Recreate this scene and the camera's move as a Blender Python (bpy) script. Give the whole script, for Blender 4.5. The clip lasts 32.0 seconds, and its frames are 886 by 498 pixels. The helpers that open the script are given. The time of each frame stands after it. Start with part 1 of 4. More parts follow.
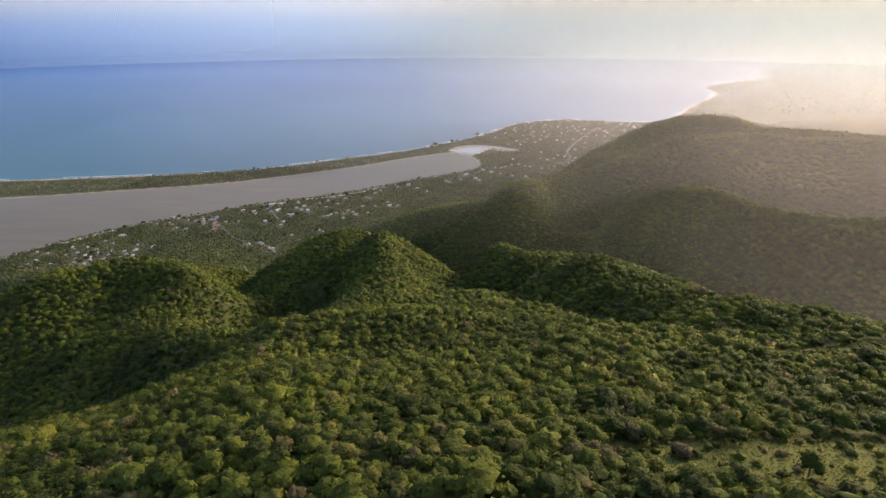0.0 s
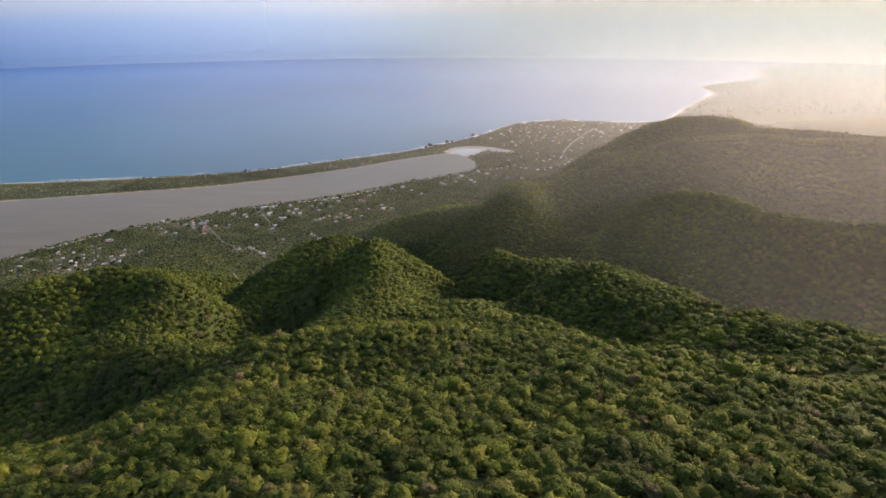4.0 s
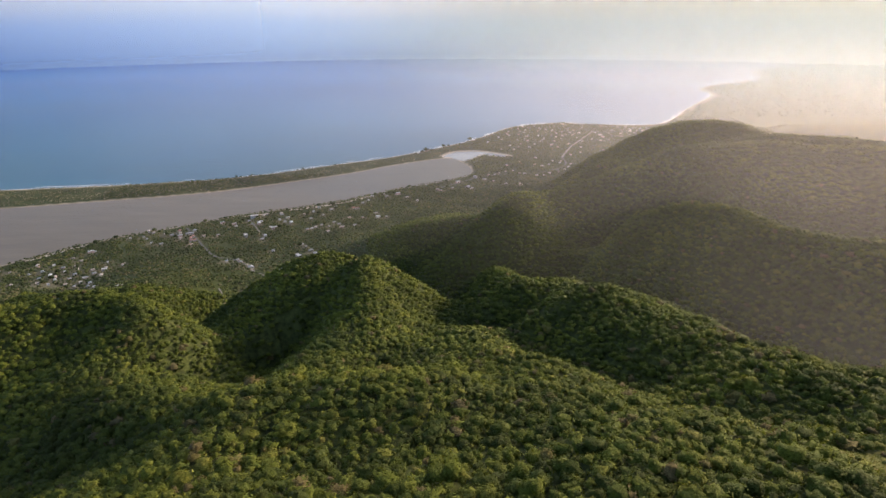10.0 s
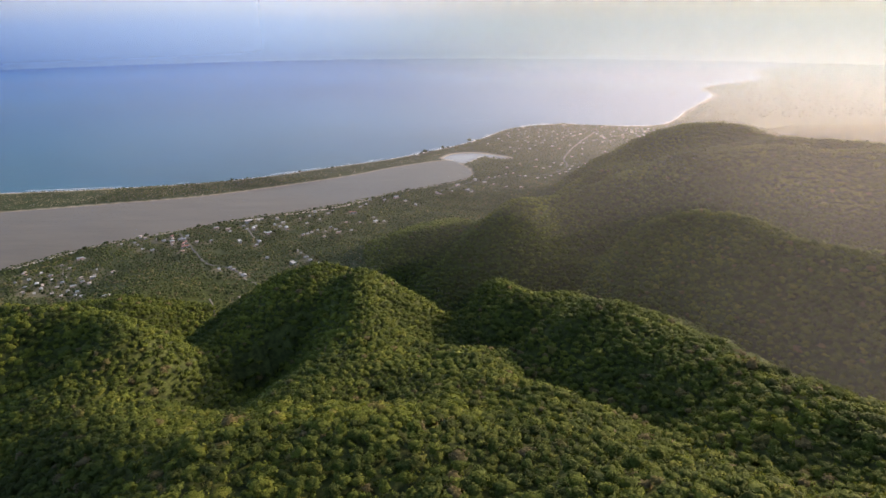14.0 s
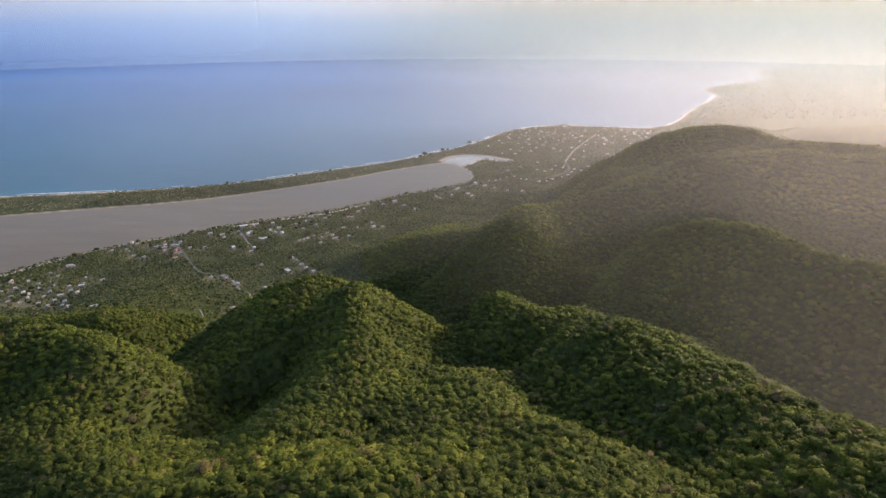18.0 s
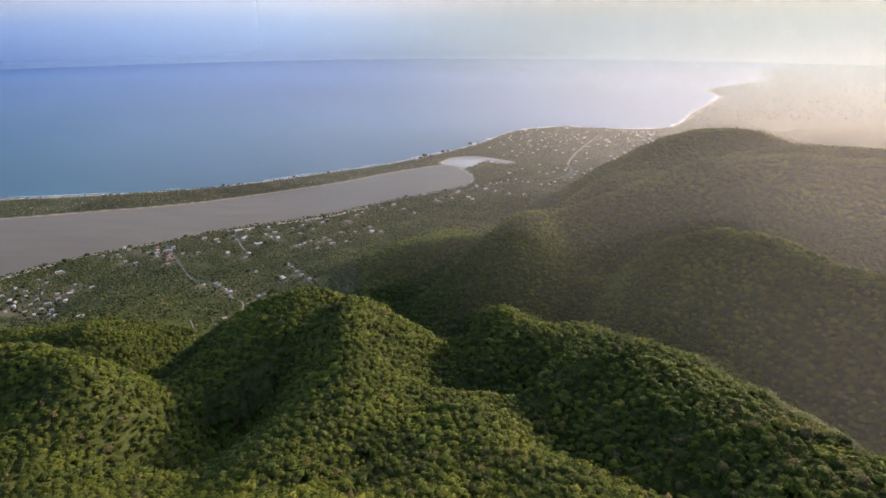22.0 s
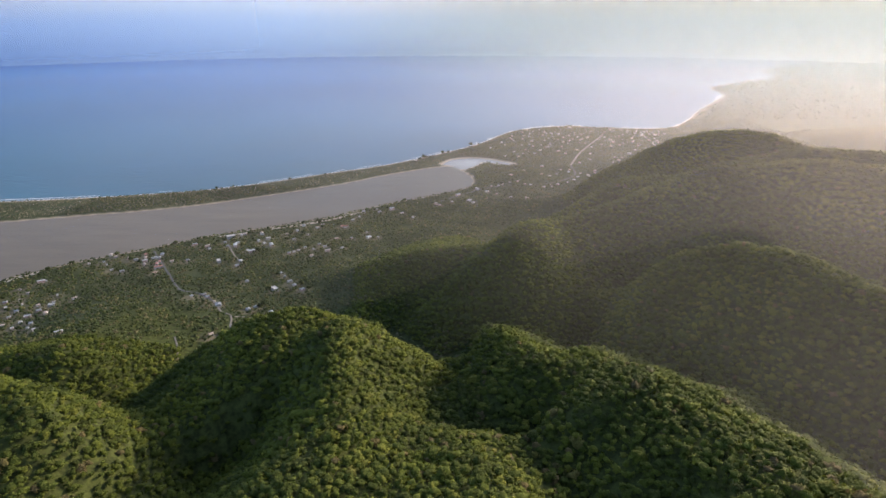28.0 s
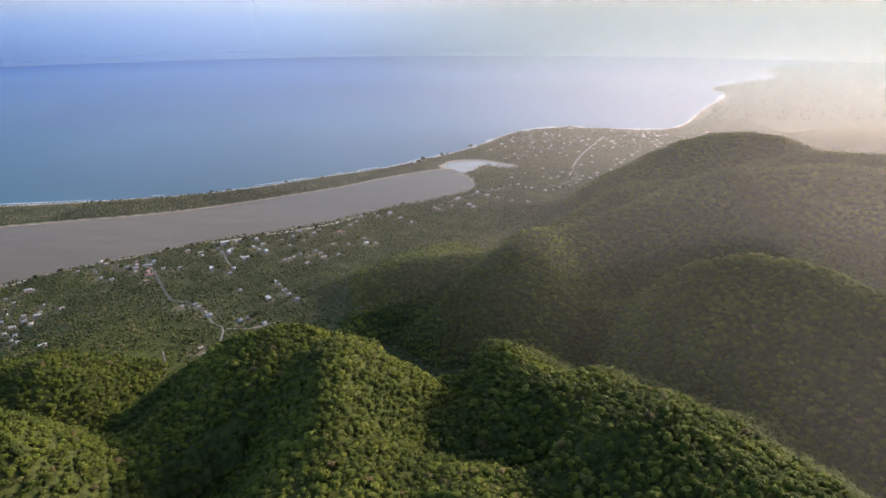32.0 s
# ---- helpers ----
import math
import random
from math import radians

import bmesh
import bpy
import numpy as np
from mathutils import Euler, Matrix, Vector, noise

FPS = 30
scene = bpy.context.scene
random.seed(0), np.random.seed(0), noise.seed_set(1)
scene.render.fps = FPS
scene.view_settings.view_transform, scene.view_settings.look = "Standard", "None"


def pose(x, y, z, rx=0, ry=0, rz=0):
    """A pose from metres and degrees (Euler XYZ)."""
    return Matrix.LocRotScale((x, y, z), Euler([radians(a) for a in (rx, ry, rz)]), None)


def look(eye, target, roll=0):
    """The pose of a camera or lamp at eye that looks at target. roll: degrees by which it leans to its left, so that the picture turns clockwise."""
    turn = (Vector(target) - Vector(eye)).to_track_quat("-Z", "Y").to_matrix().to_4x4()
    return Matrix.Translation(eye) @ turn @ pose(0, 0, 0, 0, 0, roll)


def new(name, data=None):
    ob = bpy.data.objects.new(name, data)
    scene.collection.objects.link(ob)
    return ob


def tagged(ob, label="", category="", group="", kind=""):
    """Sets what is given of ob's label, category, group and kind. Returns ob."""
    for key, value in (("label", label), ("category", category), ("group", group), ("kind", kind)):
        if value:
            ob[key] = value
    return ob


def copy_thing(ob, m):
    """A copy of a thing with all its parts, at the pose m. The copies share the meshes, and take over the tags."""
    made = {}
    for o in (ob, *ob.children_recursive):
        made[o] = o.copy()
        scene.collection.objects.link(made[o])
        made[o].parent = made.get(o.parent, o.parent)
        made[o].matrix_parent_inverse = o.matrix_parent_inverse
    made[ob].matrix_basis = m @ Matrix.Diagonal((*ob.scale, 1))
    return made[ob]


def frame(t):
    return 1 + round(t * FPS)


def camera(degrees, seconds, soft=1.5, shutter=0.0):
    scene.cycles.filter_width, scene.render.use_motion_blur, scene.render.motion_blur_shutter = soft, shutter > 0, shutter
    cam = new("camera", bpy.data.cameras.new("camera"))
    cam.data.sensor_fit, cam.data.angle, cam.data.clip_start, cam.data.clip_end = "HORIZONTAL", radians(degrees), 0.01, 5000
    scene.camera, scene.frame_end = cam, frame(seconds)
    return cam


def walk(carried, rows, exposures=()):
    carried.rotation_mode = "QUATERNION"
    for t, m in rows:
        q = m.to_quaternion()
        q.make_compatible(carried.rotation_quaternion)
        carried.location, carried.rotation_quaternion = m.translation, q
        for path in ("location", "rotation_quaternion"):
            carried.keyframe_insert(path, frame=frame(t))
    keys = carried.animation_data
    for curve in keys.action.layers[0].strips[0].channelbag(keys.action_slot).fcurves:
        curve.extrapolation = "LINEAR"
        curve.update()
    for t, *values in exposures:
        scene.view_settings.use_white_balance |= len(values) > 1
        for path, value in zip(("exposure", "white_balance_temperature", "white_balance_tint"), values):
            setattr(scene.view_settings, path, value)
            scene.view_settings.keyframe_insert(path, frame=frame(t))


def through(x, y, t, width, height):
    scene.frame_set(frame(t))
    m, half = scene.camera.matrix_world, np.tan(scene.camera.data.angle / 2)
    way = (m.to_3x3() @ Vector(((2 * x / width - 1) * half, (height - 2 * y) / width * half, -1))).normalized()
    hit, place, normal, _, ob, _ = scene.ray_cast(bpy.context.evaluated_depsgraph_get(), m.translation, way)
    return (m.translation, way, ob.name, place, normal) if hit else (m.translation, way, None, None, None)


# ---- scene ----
cam = camera(73.0, 32.0, 1.5)
PATH = [
    (0, (-3.168, 5.765, 304.053), (-3.195, 7.628, 303.327), -0.20),
    (1, (-2.600, 9.573, 303.605), (-2.623, 11.435, 302.877), -0.20),
    (2, (-2.339, 13.911, 303.463), (-2.359, 15.773, 302.734), -0.20),
    (3, (-2.234, 18.678, 303.511), (-2.250, 20.541, 302.783), -0.21),
    (6, (-2.034, 34.821, 304.146), (-2.042, 36.685, 303.421), -0.24),
    (7, (-1.895, 40.624, 304.412), (-1.901, 42.488, 303.688), -0.25),
    (8, (-1.713, 46.560, 304.682), (-1.717, 48.424, 303.957), -0.26),
    (9, (-1.498, 52.590, 304.951), (-1.502, 54.454, 304.226), -0.28),
    (10, (-1.263, 58.679, 305.215), (-1.266, 60.543, 304.490), -0.28),
    (11, (-1.023, 64.799, 305.471), (-1.025, 66.663, 304.746), -0.29),
    (12, (-0.786, 70.926, 305.716), (-0.788, 72.789, 304.990), -0.30),
    (13, (-0.559, 77.041, 305.944), (-0.562, 78.904, 305.217), -0.30),
    (14, (-0.347, 83.133, 306.148), (-0.349, 84.996, 305.421), -0.30),
    (17, (0.230, 101.233, 306.568), (0.227, 103.096, 305.841), -0.29),
    (18, (0.419, 107.217, 306.635), (0.417, 109.080, 305.908), -0.28),
    (19, (0.618, 113.188, 306.669), (0.615, 115.051, 305.942), -0.27),
    (20, (0.827, 119.153, 306.679), (0.824, 121.016, 305.951), -0.26),
    (21, (1.049, 125.118, 306.677), (1.045, 126.981, 305.950), -0.25),
    (22, (1.278, 131.087, 306.682), (1.274, 132.949, 305.954), -0.23),
    (23, (1.508, 137.056, 306.714), (1.504, 138.918, 305.984), -0.22),
    (24, (1.727, 143.020, 306.793), (1.722, 144.881, 306.062), -0.21),
    (25, (1.921, 148.966, 306.938), (1.917, 150.827, 306.205), -0.20),
    (28, (2.252, 166.582, 307.811), (2.247, 168.441, 307.073), -0.20),
    (29, (2.280, 172.369, 308.169), (2.275, 174.227, 307.430), -0.21),
    (30, (2.308, 178.153, 308.445), (2.303, 180.011, 307.705), -0.22),
    (31, (2.404, 184.013, 308.497), (2.399, 185.871, 307.757), -0.25),
    (32, (2.675, 190.086, 308.119), (2.671, 191.945, 307.380), -0.28),
]
walk(cam, [(t, look(eye, target, lean)) for t, eye, target, lean in PATH],
     exposures=[(0, 0.37, 6560, 15.5), (9, 0.36, 6490, 15.5), (19, 0.34, 6360, 15.5), (25, 0.35, 6210, 15), (32, 0.37, 6080, 14.5)])

# ---- light ----
SUN_AZ, SUN_EL = radians(52), radians(18.5)       # from the heading (+y) towards +x, above the horizon
to_sun = Vector((math.sin(SUN_AZ) * math.cos(SUN_EL), math.cos(SUN_AZ) * math.cos(SUN_EL), math.sin(SUN_EL)))
world = bpy.data.worlds.new("world")
scene.world = world
world.use_nodes = True
wn, wl = world.node_tree.nodes, world.node_tree.links
sky = wn.new("ShaderNodeTexSky")
sky.sky_type, sky.sun_disc = "NISHITA", False
sky.sun_elevation, sky.sun_rotation = SUN_EL, SUN_AZ
sky.air_density, sky.dust_density, sky.ozone_density = 1.0, 2.5, 1.0
wl.new(sky.outputs[0], wn["Background"].inputs[0])
wn["Background"].inputs[1].default_value = 0.30
sun_data = bpy.data.lights.new("sun", "SUN")
sun_data.energy, sun_data.angle, sun_data.color = 4.5, radians(0.9), (1.0, 0.81, 0.54)
sun = new("sun", sun_data)
sun.matrix_world = look(to_sun * 1000, (0, 0, 0))


# ---- materials ----
def nodes_of(name):
    m = bpy.data.materials.new(name)
    m.use_nodes = True
    t = m.node_tree
    return m, t.nodes, t.links, t.nodes["Principled BSDF"]


def noise_node(n, l, scale, detail=4.0, rough=0.55, coords=None):
    tex = n.new("ShaderNodeTexNoise")
    tex.inputs["Scale"].default_value, tex.inputs["Detail"].default_value = scale, detail
    tex.inputs["Roughness"].default_value = rough
    if coords is not None:
        l.new(coords, tex.inputs["Vector"])
    return tex


def ramp_node(n, l, source, stops):
    r = n.new("ShaderNodeValToRGB")
    e = r.color_ramp.elements
    while len(e) < len(stops):
        e.new(0.5)
    for k, (at, c) in enumerate(stops):
        e[k].position, e[k].color = at, (*c, 1)
    l.new(source, r.inputs[0])
    return r


def mix_node(n, l, a, b, factor, mode="MIX"):
    m = n.new("ShaderNodeMix")
    m.data_type, m.blend_type = "RGBA", mode
    for value, k in ((factor, 0), (a, 6), (b, 7)):
        if isinstance(value, (int, float)):
            m.inputs[k].default_value = value
        elif isinstance(value, tuple):
            m.inputs[k].default_value = (*value, 1)
        else:
            l.new(value, m.inputs[k])
    return m.outputs[2]


def bump_node(n, l, b, height, strength, distance):
    bump = n.new("ShaderNodeBump")
    bump.inputs["Strength"].default_value, bump.inputs["Distance"].default_value = strength, distance
    l.new(height, bump.inputs["Height"])
    l.new(bump.outputs[0], b.inputs["Normal"])


def place_node(n):
    return n.new("ShaderNodeNewGeometry").outputs["Position"]


GREENS = [(0.0, (0.044, 0.057, 0.015)), (0.3, (0.067, 0.087, 0.018)), (0.6, (0.100, 0.122, 0.021)), (0.85, (0.136, 0.144, 0.029)), (1.0, (0.124, 0.098, 0.054))]


def leaf_material(name, source, greens, rough=0.75, through=0.3):
    """Foliage: one tint for each tree, a drift of tone over the slopes and a fine scatter of leaves."""
    m, n, l, b = nodes_of(name)
    where = place_node(n)
    if source == "object":
        pick = n.new("ShaderNodeObjectInfo").outputs["Random"]
    else:
        a = n.new("ShaderNodeAttribute")
        a.attribute_name = "tint"
        pick = a.outputs["Fac"]
    ramp = ramp_node(n, l, pick, greens)
    broad = noise_node(n, l, 0.012, 3, 0.6, where)
    tone = ramp_node(n, l, broad.outputs[0], [(0.35, (0.75, 0.78, 0.8)), (0.65, (1.25, 1.2, 1.0))])
    colour = mix_node(n, l, ramp.outputs[0], tone.outputs[0], 1.0, "MULTIPLY")
    clump = noise_node(n, l, 1.9, 5, 0.7, where)
    speck = ramp_node(n, l, clump.outputs[0], [(0.3, (0.52, 0.54, 0.56)), (0.7, (1.45, 1.42, 1.24))])
    colour = mix_node(n, l, colour, speck.outputs[0], 1.0, "MULTIPLY")
    lump = noise_node(n, l, 0.75, 3, 0.55, where)
    both = n.new("ShaderNodeMath")
    both.operation = "MULTIPLY_ADD"
    both.inputs[1].default_value = 2.0
    l.new(lump.outputs[0], both.inputs[0])
    l.new(clump.outputs[0], both.inputs[2])
    bump_node(n, l, b, both.outputs[0], 0.7, 0.9)
    l.new(colour, b.inputs["Base Color"])
    b.inputs["Roughness"].default_value = rough
    b.inputs["Specular IOR Level"].default_value = 0.1
    tr = n.new("ShaderNodeBsdfTranslucent")
    l.new(colour, tr.inputs[0])
    ms = n.new("ShaderNodeMixShader")
    ms.inputs[0].default_value = through
    l.new(b.outputs[0], ms.inputs[1])
    l.new(tr.outputs[0], ms.inputs[2])
    l.new(ms.outputs[0], n["Material Output"].inputs[0])
    return m


def plain_material(name, c1, c2, scale, rough=0.8, metal=0.0, bump=0.0, distance=0.1):
    m, n, l, b = nodes_of(name)
    where = place_node(n)
    t1 = noise_node(n, l, scale, 6, 0.6, where)
    t2 = noise_node(n, l, scale * 0.13, 3, 0.5, where)
    mixed = n.new("ShaderNodeMath")
    mixed.operation = "ADD"
    l.new(t1.outputs[0], mixed.inputs[0])
    l.new(t2.outputs[0], mixed.inputs[1])
    r = ramp_node(n, l, mixed.outputs[0], [(0.75, c1), (1.25, c2)])
    l.new(r.outputs[0], b.inputs["Base Color"])
    b.inputs["Roughness"].default_value, b.inputs["Metallic"].default_value = rough, metal
    if bump:
        bump_node(n, l, b, t1.outputs[0], bump, distance)
    return m


def ground_material():
    """Soil, dry grass and undergrowth, sand near the sea."""
    m, n, l, b = nodes_of("ground_soil")
    where = place_node(n)
    n1 = noise_node(n, l, 0.25, 8, 0.65, where)
    n2 = noise_node(n, l, 0.02, 4, 0.55, where)
    low = ramp_node(n, l, n1.outputs[0], [(0.3, (0.028, 0.038, 0.016)), (0.55, (0.050, 0.060, 0.026)), (0.75, (0.095, 0.088, 0.05))])
    dry = ramp_node(n, l, n1.outputs[0], [(0.3, (0.048, 0.062, 0.026)), (0.7, (0.10, 0.10, 0.048))])
    pick = ramp_node(n, l, n2.outputs[0], [(0.5, (0, 0, 0)), (0.64, (1, 1, 1))])
    colour = mix_node(n, l, low.outputs[0], dry.outputs[0], pick.outputs[0])
    dark = n.new("ShaderNodeAttribute")
    dark.attribute_name = "undergrowth"
    under = ramp_node(n, l, n1.outputs[0], [(0.38, (0.026, 0.032, 0.011)), (0.62, (0.066, 0.077, 0.021))])
    colour = mix_node(n, l, colour, under.outputs[0], dark.outputs["Fac"])
    turf = n.new("ShaderNodeAttribute")
    turf.attribute_name = "turf"
    straw = ramp_node(n, l, n1.outputs[0], [(0.3, (0.064, 0.078, 0.018)), (0.7, (0.115, 0.110, 0.030))])
    colour = mix_node(n, l, colour, straw.outputs[0], turf.outputs["Fac"])
    sand = n.new("ShaderNodeAttribute")
    sand.attribute_name = "sand"
    colour = mix_node(n, l, colour, (0.36, 0.29, 0.22), sand.outputs["Fac"])
    yard = n.new("ShaderNodeAttribute")
    yard.attribute_name = "yard"
    soil = ramp_node(n, l, n1.outputs[0], [(0.35, (0.11, 0.095, 0.066)), (0.65, (0.21, 0.175, 0.13))])
    colour = mix_node(n, l, colour, soil.outputs[0], yard.outputs["Fac"])
    l.new(colour, b.inputs["Base Color"])
    b.inputs["Roughness"].default_value = 0.95
    b.inputs["Specular IOR Level"].default_value = 0.08
    bump_node(n, l, b, n1.outputs[0], 0.6, 0.5)
    return m


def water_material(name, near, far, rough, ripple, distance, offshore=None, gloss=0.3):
    """Water with drifting tone and wind ripples; the sea turns from turbid inshore water to blue offshore, with
    distance haze painted into the far colour.
    """
    m, n, l, b = nodes_of(name)
    where = place_node(n)
    broad = noise_node(n, l, 0.0025, 4, 0.5, where)
    pick = broad.outputs[0]
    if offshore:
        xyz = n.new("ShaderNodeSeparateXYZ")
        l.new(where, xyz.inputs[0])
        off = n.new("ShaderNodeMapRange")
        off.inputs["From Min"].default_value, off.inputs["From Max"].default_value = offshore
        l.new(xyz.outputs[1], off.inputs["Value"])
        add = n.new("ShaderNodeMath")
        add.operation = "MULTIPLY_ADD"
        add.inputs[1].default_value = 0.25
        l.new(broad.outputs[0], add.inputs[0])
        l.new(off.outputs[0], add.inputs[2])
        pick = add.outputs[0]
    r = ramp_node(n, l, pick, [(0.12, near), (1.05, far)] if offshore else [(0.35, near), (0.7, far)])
    lie = n.new("ShaderNodeMapping")
    lie.inputs["Rotation"].default_value, lie.inputs["Scale"].default_value = (0, 0, radians(-14)), (0.16, 1.0, 1.0)
    l.new(where, lie.inputs["Vector"])
    streak = noise_node(n, l, 0.05, 5, 0.65, lie.outputs[0])
    wind = ramp_node(n, l, streak.outputs[0], [(0.32, (0.86, 0.87, 0.88)), (0.68, (1.14, 1.13, 1.12))])
    l.new(mix_node(n, l, r.outputs[0], wind.outputs[0], 1.0, "MULTIPLY"), b.inputs["Base Color"])
    b.inputs["Roughness"].default_value = rough
    b.inputs["IOR"].default_value = 1.33
    b.inputs["Specular IOR Level"].default_value = gloss
    mp = n.new("ShaderNodeMapping")
    mp.inputs["Rotation"].default_value = (0, 0, radians(20))
    mp.inputs["Scale"].default_value = (0.35, 1.0, 1.0)
    l.new(where, mp.inputs["Vector"])
    w = noise_node(n, l, ripple, 6, 0.6, mp.outputs[0])
    bump_node(n, l, b, w.outputs[0], 0.5, distance)
    return m


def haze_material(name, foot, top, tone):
    """Stand-in for fine sea haze and sun glare: a thin sheet that lets most light by and scatters some of it on,
    thinning out to its ends and changing with height.
    """
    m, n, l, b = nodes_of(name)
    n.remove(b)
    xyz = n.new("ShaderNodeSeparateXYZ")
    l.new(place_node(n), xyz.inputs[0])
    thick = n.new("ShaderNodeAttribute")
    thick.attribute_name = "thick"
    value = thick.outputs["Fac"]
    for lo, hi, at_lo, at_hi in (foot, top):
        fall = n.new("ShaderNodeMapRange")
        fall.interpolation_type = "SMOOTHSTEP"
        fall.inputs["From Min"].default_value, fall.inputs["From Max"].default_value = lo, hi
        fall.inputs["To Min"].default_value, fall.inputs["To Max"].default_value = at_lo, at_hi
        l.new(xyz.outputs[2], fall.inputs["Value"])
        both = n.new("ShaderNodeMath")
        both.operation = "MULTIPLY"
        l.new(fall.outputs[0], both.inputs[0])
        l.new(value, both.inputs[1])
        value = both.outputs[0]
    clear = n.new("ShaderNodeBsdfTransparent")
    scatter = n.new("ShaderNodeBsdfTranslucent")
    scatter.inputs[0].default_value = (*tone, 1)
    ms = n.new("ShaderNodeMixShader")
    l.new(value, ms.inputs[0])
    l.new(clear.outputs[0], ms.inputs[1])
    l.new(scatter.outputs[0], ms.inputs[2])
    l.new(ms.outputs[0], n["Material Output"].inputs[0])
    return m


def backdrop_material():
    """A glowing backdrop for the far sea and the pale sky over it, haze and sun glow painted in: blue-grey away from
    the sun, warm white towards it.
    """
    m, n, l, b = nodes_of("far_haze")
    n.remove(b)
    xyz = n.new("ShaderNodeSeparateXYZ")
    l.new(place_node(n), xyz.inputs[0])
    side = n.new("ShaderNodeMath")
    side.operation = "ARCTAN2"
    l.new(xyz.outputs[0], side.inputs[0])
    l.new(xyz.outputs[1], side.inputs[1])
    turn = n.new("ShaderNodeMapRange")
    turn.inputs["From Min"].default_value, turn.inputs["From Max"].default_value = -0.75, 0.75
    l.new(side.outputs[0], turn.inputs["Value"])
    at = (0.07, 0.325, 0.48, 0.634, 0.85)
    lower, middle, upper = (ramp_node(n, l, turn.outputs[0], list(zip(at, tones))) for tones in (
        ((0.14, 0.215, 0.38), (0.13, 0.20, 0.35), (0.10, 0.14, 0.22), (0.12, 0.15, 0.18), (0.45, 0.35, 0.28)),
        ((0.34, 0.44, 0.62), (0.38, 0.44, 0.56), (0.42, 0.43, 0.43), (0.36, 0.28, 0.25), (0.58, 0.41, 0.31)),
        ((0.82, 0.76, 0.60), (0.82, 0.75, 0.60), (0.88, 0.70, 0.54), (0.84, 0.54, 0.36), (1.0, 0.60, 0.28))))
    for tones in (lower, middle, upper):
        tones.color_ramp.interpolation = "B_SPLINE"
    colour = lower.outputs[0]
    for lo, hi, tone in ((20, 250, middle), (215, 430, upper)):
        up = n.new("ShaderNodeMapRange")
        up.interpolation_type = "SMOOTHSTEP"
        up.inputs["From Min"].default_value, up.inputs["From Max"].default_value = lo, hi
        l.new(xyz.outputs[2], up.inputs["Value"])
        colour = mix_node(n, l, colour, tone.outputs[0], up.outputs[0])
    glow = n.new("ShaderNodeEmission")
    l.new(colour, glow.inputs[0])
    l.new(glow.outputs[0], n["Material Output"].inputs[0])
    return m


LEAF = leaf_material("forest_leaf", "tint", GREENS)
LEAF_ONE = leaf_material("tree_leaf", "object", GREENS)
SCRUB = leaf_material("lowland_leaf", "tint", [(0.0, (0.046, 0.062, 0.026)), (0.45, (0.072, 0.090, 0.035)), (0.8, (0.104, 0.116, 0.046)), (1.0, (0.14, 0.125, 0.08))])
SPIT_LEAF = leaf_material("spit_leaf", "tint", [(0.0, (0.092, 0.098, 0.068)), (0.5, (0.155, 0.150, 0.110)), (1.0, (0.25, 0.22, 0.175))])
SAND = plain_material("shore_sand", (0.26, 0.22, 0.17), (0.38, 0.33, 0.26), 0.4, 0.95)
BARK = plain_material("bark", (0.06, 0.045, 0.03), (0.16, 0.13, 0.10), 3.0, 0.9, 0, 0.5, 0.05)
GROUND = ground_material()
# the offshore blue also carries distance haze, painted into the base colour
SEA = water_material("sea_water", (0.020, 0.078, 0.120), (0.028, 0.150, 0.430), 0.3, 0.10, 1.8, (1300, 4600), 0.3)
LAGOON = water_material("lagoon_water", (0.096, 0.077, 0.052), (0.114, 0.092, 0.064), 0.3, 0.15, 0.25, None, 0.14)
POND = water_material("pond_water", (0.19, 0.175, 0.165), (0.26, 0.245, 0.23), 0.2, 0.2, 0.1)
FOAM = plain_material("surf_foam", (0.75, 0.76, 0.76), (0.85, 0.85, 0.84), 0.4, 0.7)
TRACK = plain_material("dirt_track", (0.12, 0.105, 0.085), (0.20, 0.175, 0.145), 0.5, 0.95)
ASPHALT = plain_material("asphalt", (0.05, 0.05, 0.048), (0.09, 0.088, 0.082), 0.6, 0.9)


def part(name, bm, material, parent=None, label=""):
    """Links a bmesh as one mesh object under a thing or a part."""
    me = bpy.data.meshes.new(name)
    bm.to_mesh(me)
    bm.free()
    me.materials.append(material)
    ob = new(name, me)
    ob.parent = parent
    return tagged(ob, label)


def mesh_from(name, verts, faces, material, smooth=False):
    """A mesh from arrays of corners and of equal-sided faces."""
    verts, faces = np.asarray(verts, np.float32), np.asarray(faces, np.int32)
    me = bpy.data.meshes.new(name)
    k = faces.shape[1]
    me.vertices.add(len(verts))
    me.vertices.foreach_set("co", verts.ravel())
    me.loops.add(faces.size)
    me.loops.foreach_set("vertex_index", faces.ravel())
    me.polygons.add(len(faces))
    me.polygons.foreach_set("loop_start", np.arange(0, faces.size, k, dtype=np.int32))
    me.polygons.foreach_set("use_smooth", np.full(len(faces), smooth))
    me.update(calc_edges=True)
    me.materials.append(material)
    return me


# ---- lie of the land ----
def spline(nodes, step):
    """A smooth line (Catmull-Rom) through a few nodes."""
    p = np.asarray(nodes, float)
    p = np.vstack([2 * p[0] - p[1], p, 2 * p[-1] - p[-2]])
    out = []
    for a, b, c, d in zip(p[:-3], p[1:-2], p[2:-1], p[3:]):
        k = max(2, int(np.linalg.norm((c - b)[:2]) / step))
        t = np.linspace(0, 1, k, endpoint=False)[:, None]
        out.append(0.5 * (2 * b + (c - a) * t + (2 * a - 5 * b + 4 * c - d) * t ** 2 + (3 * b - a - 3 * c + d) * t ** 3))
    return np.vstack([*out, p[-2:-1]])


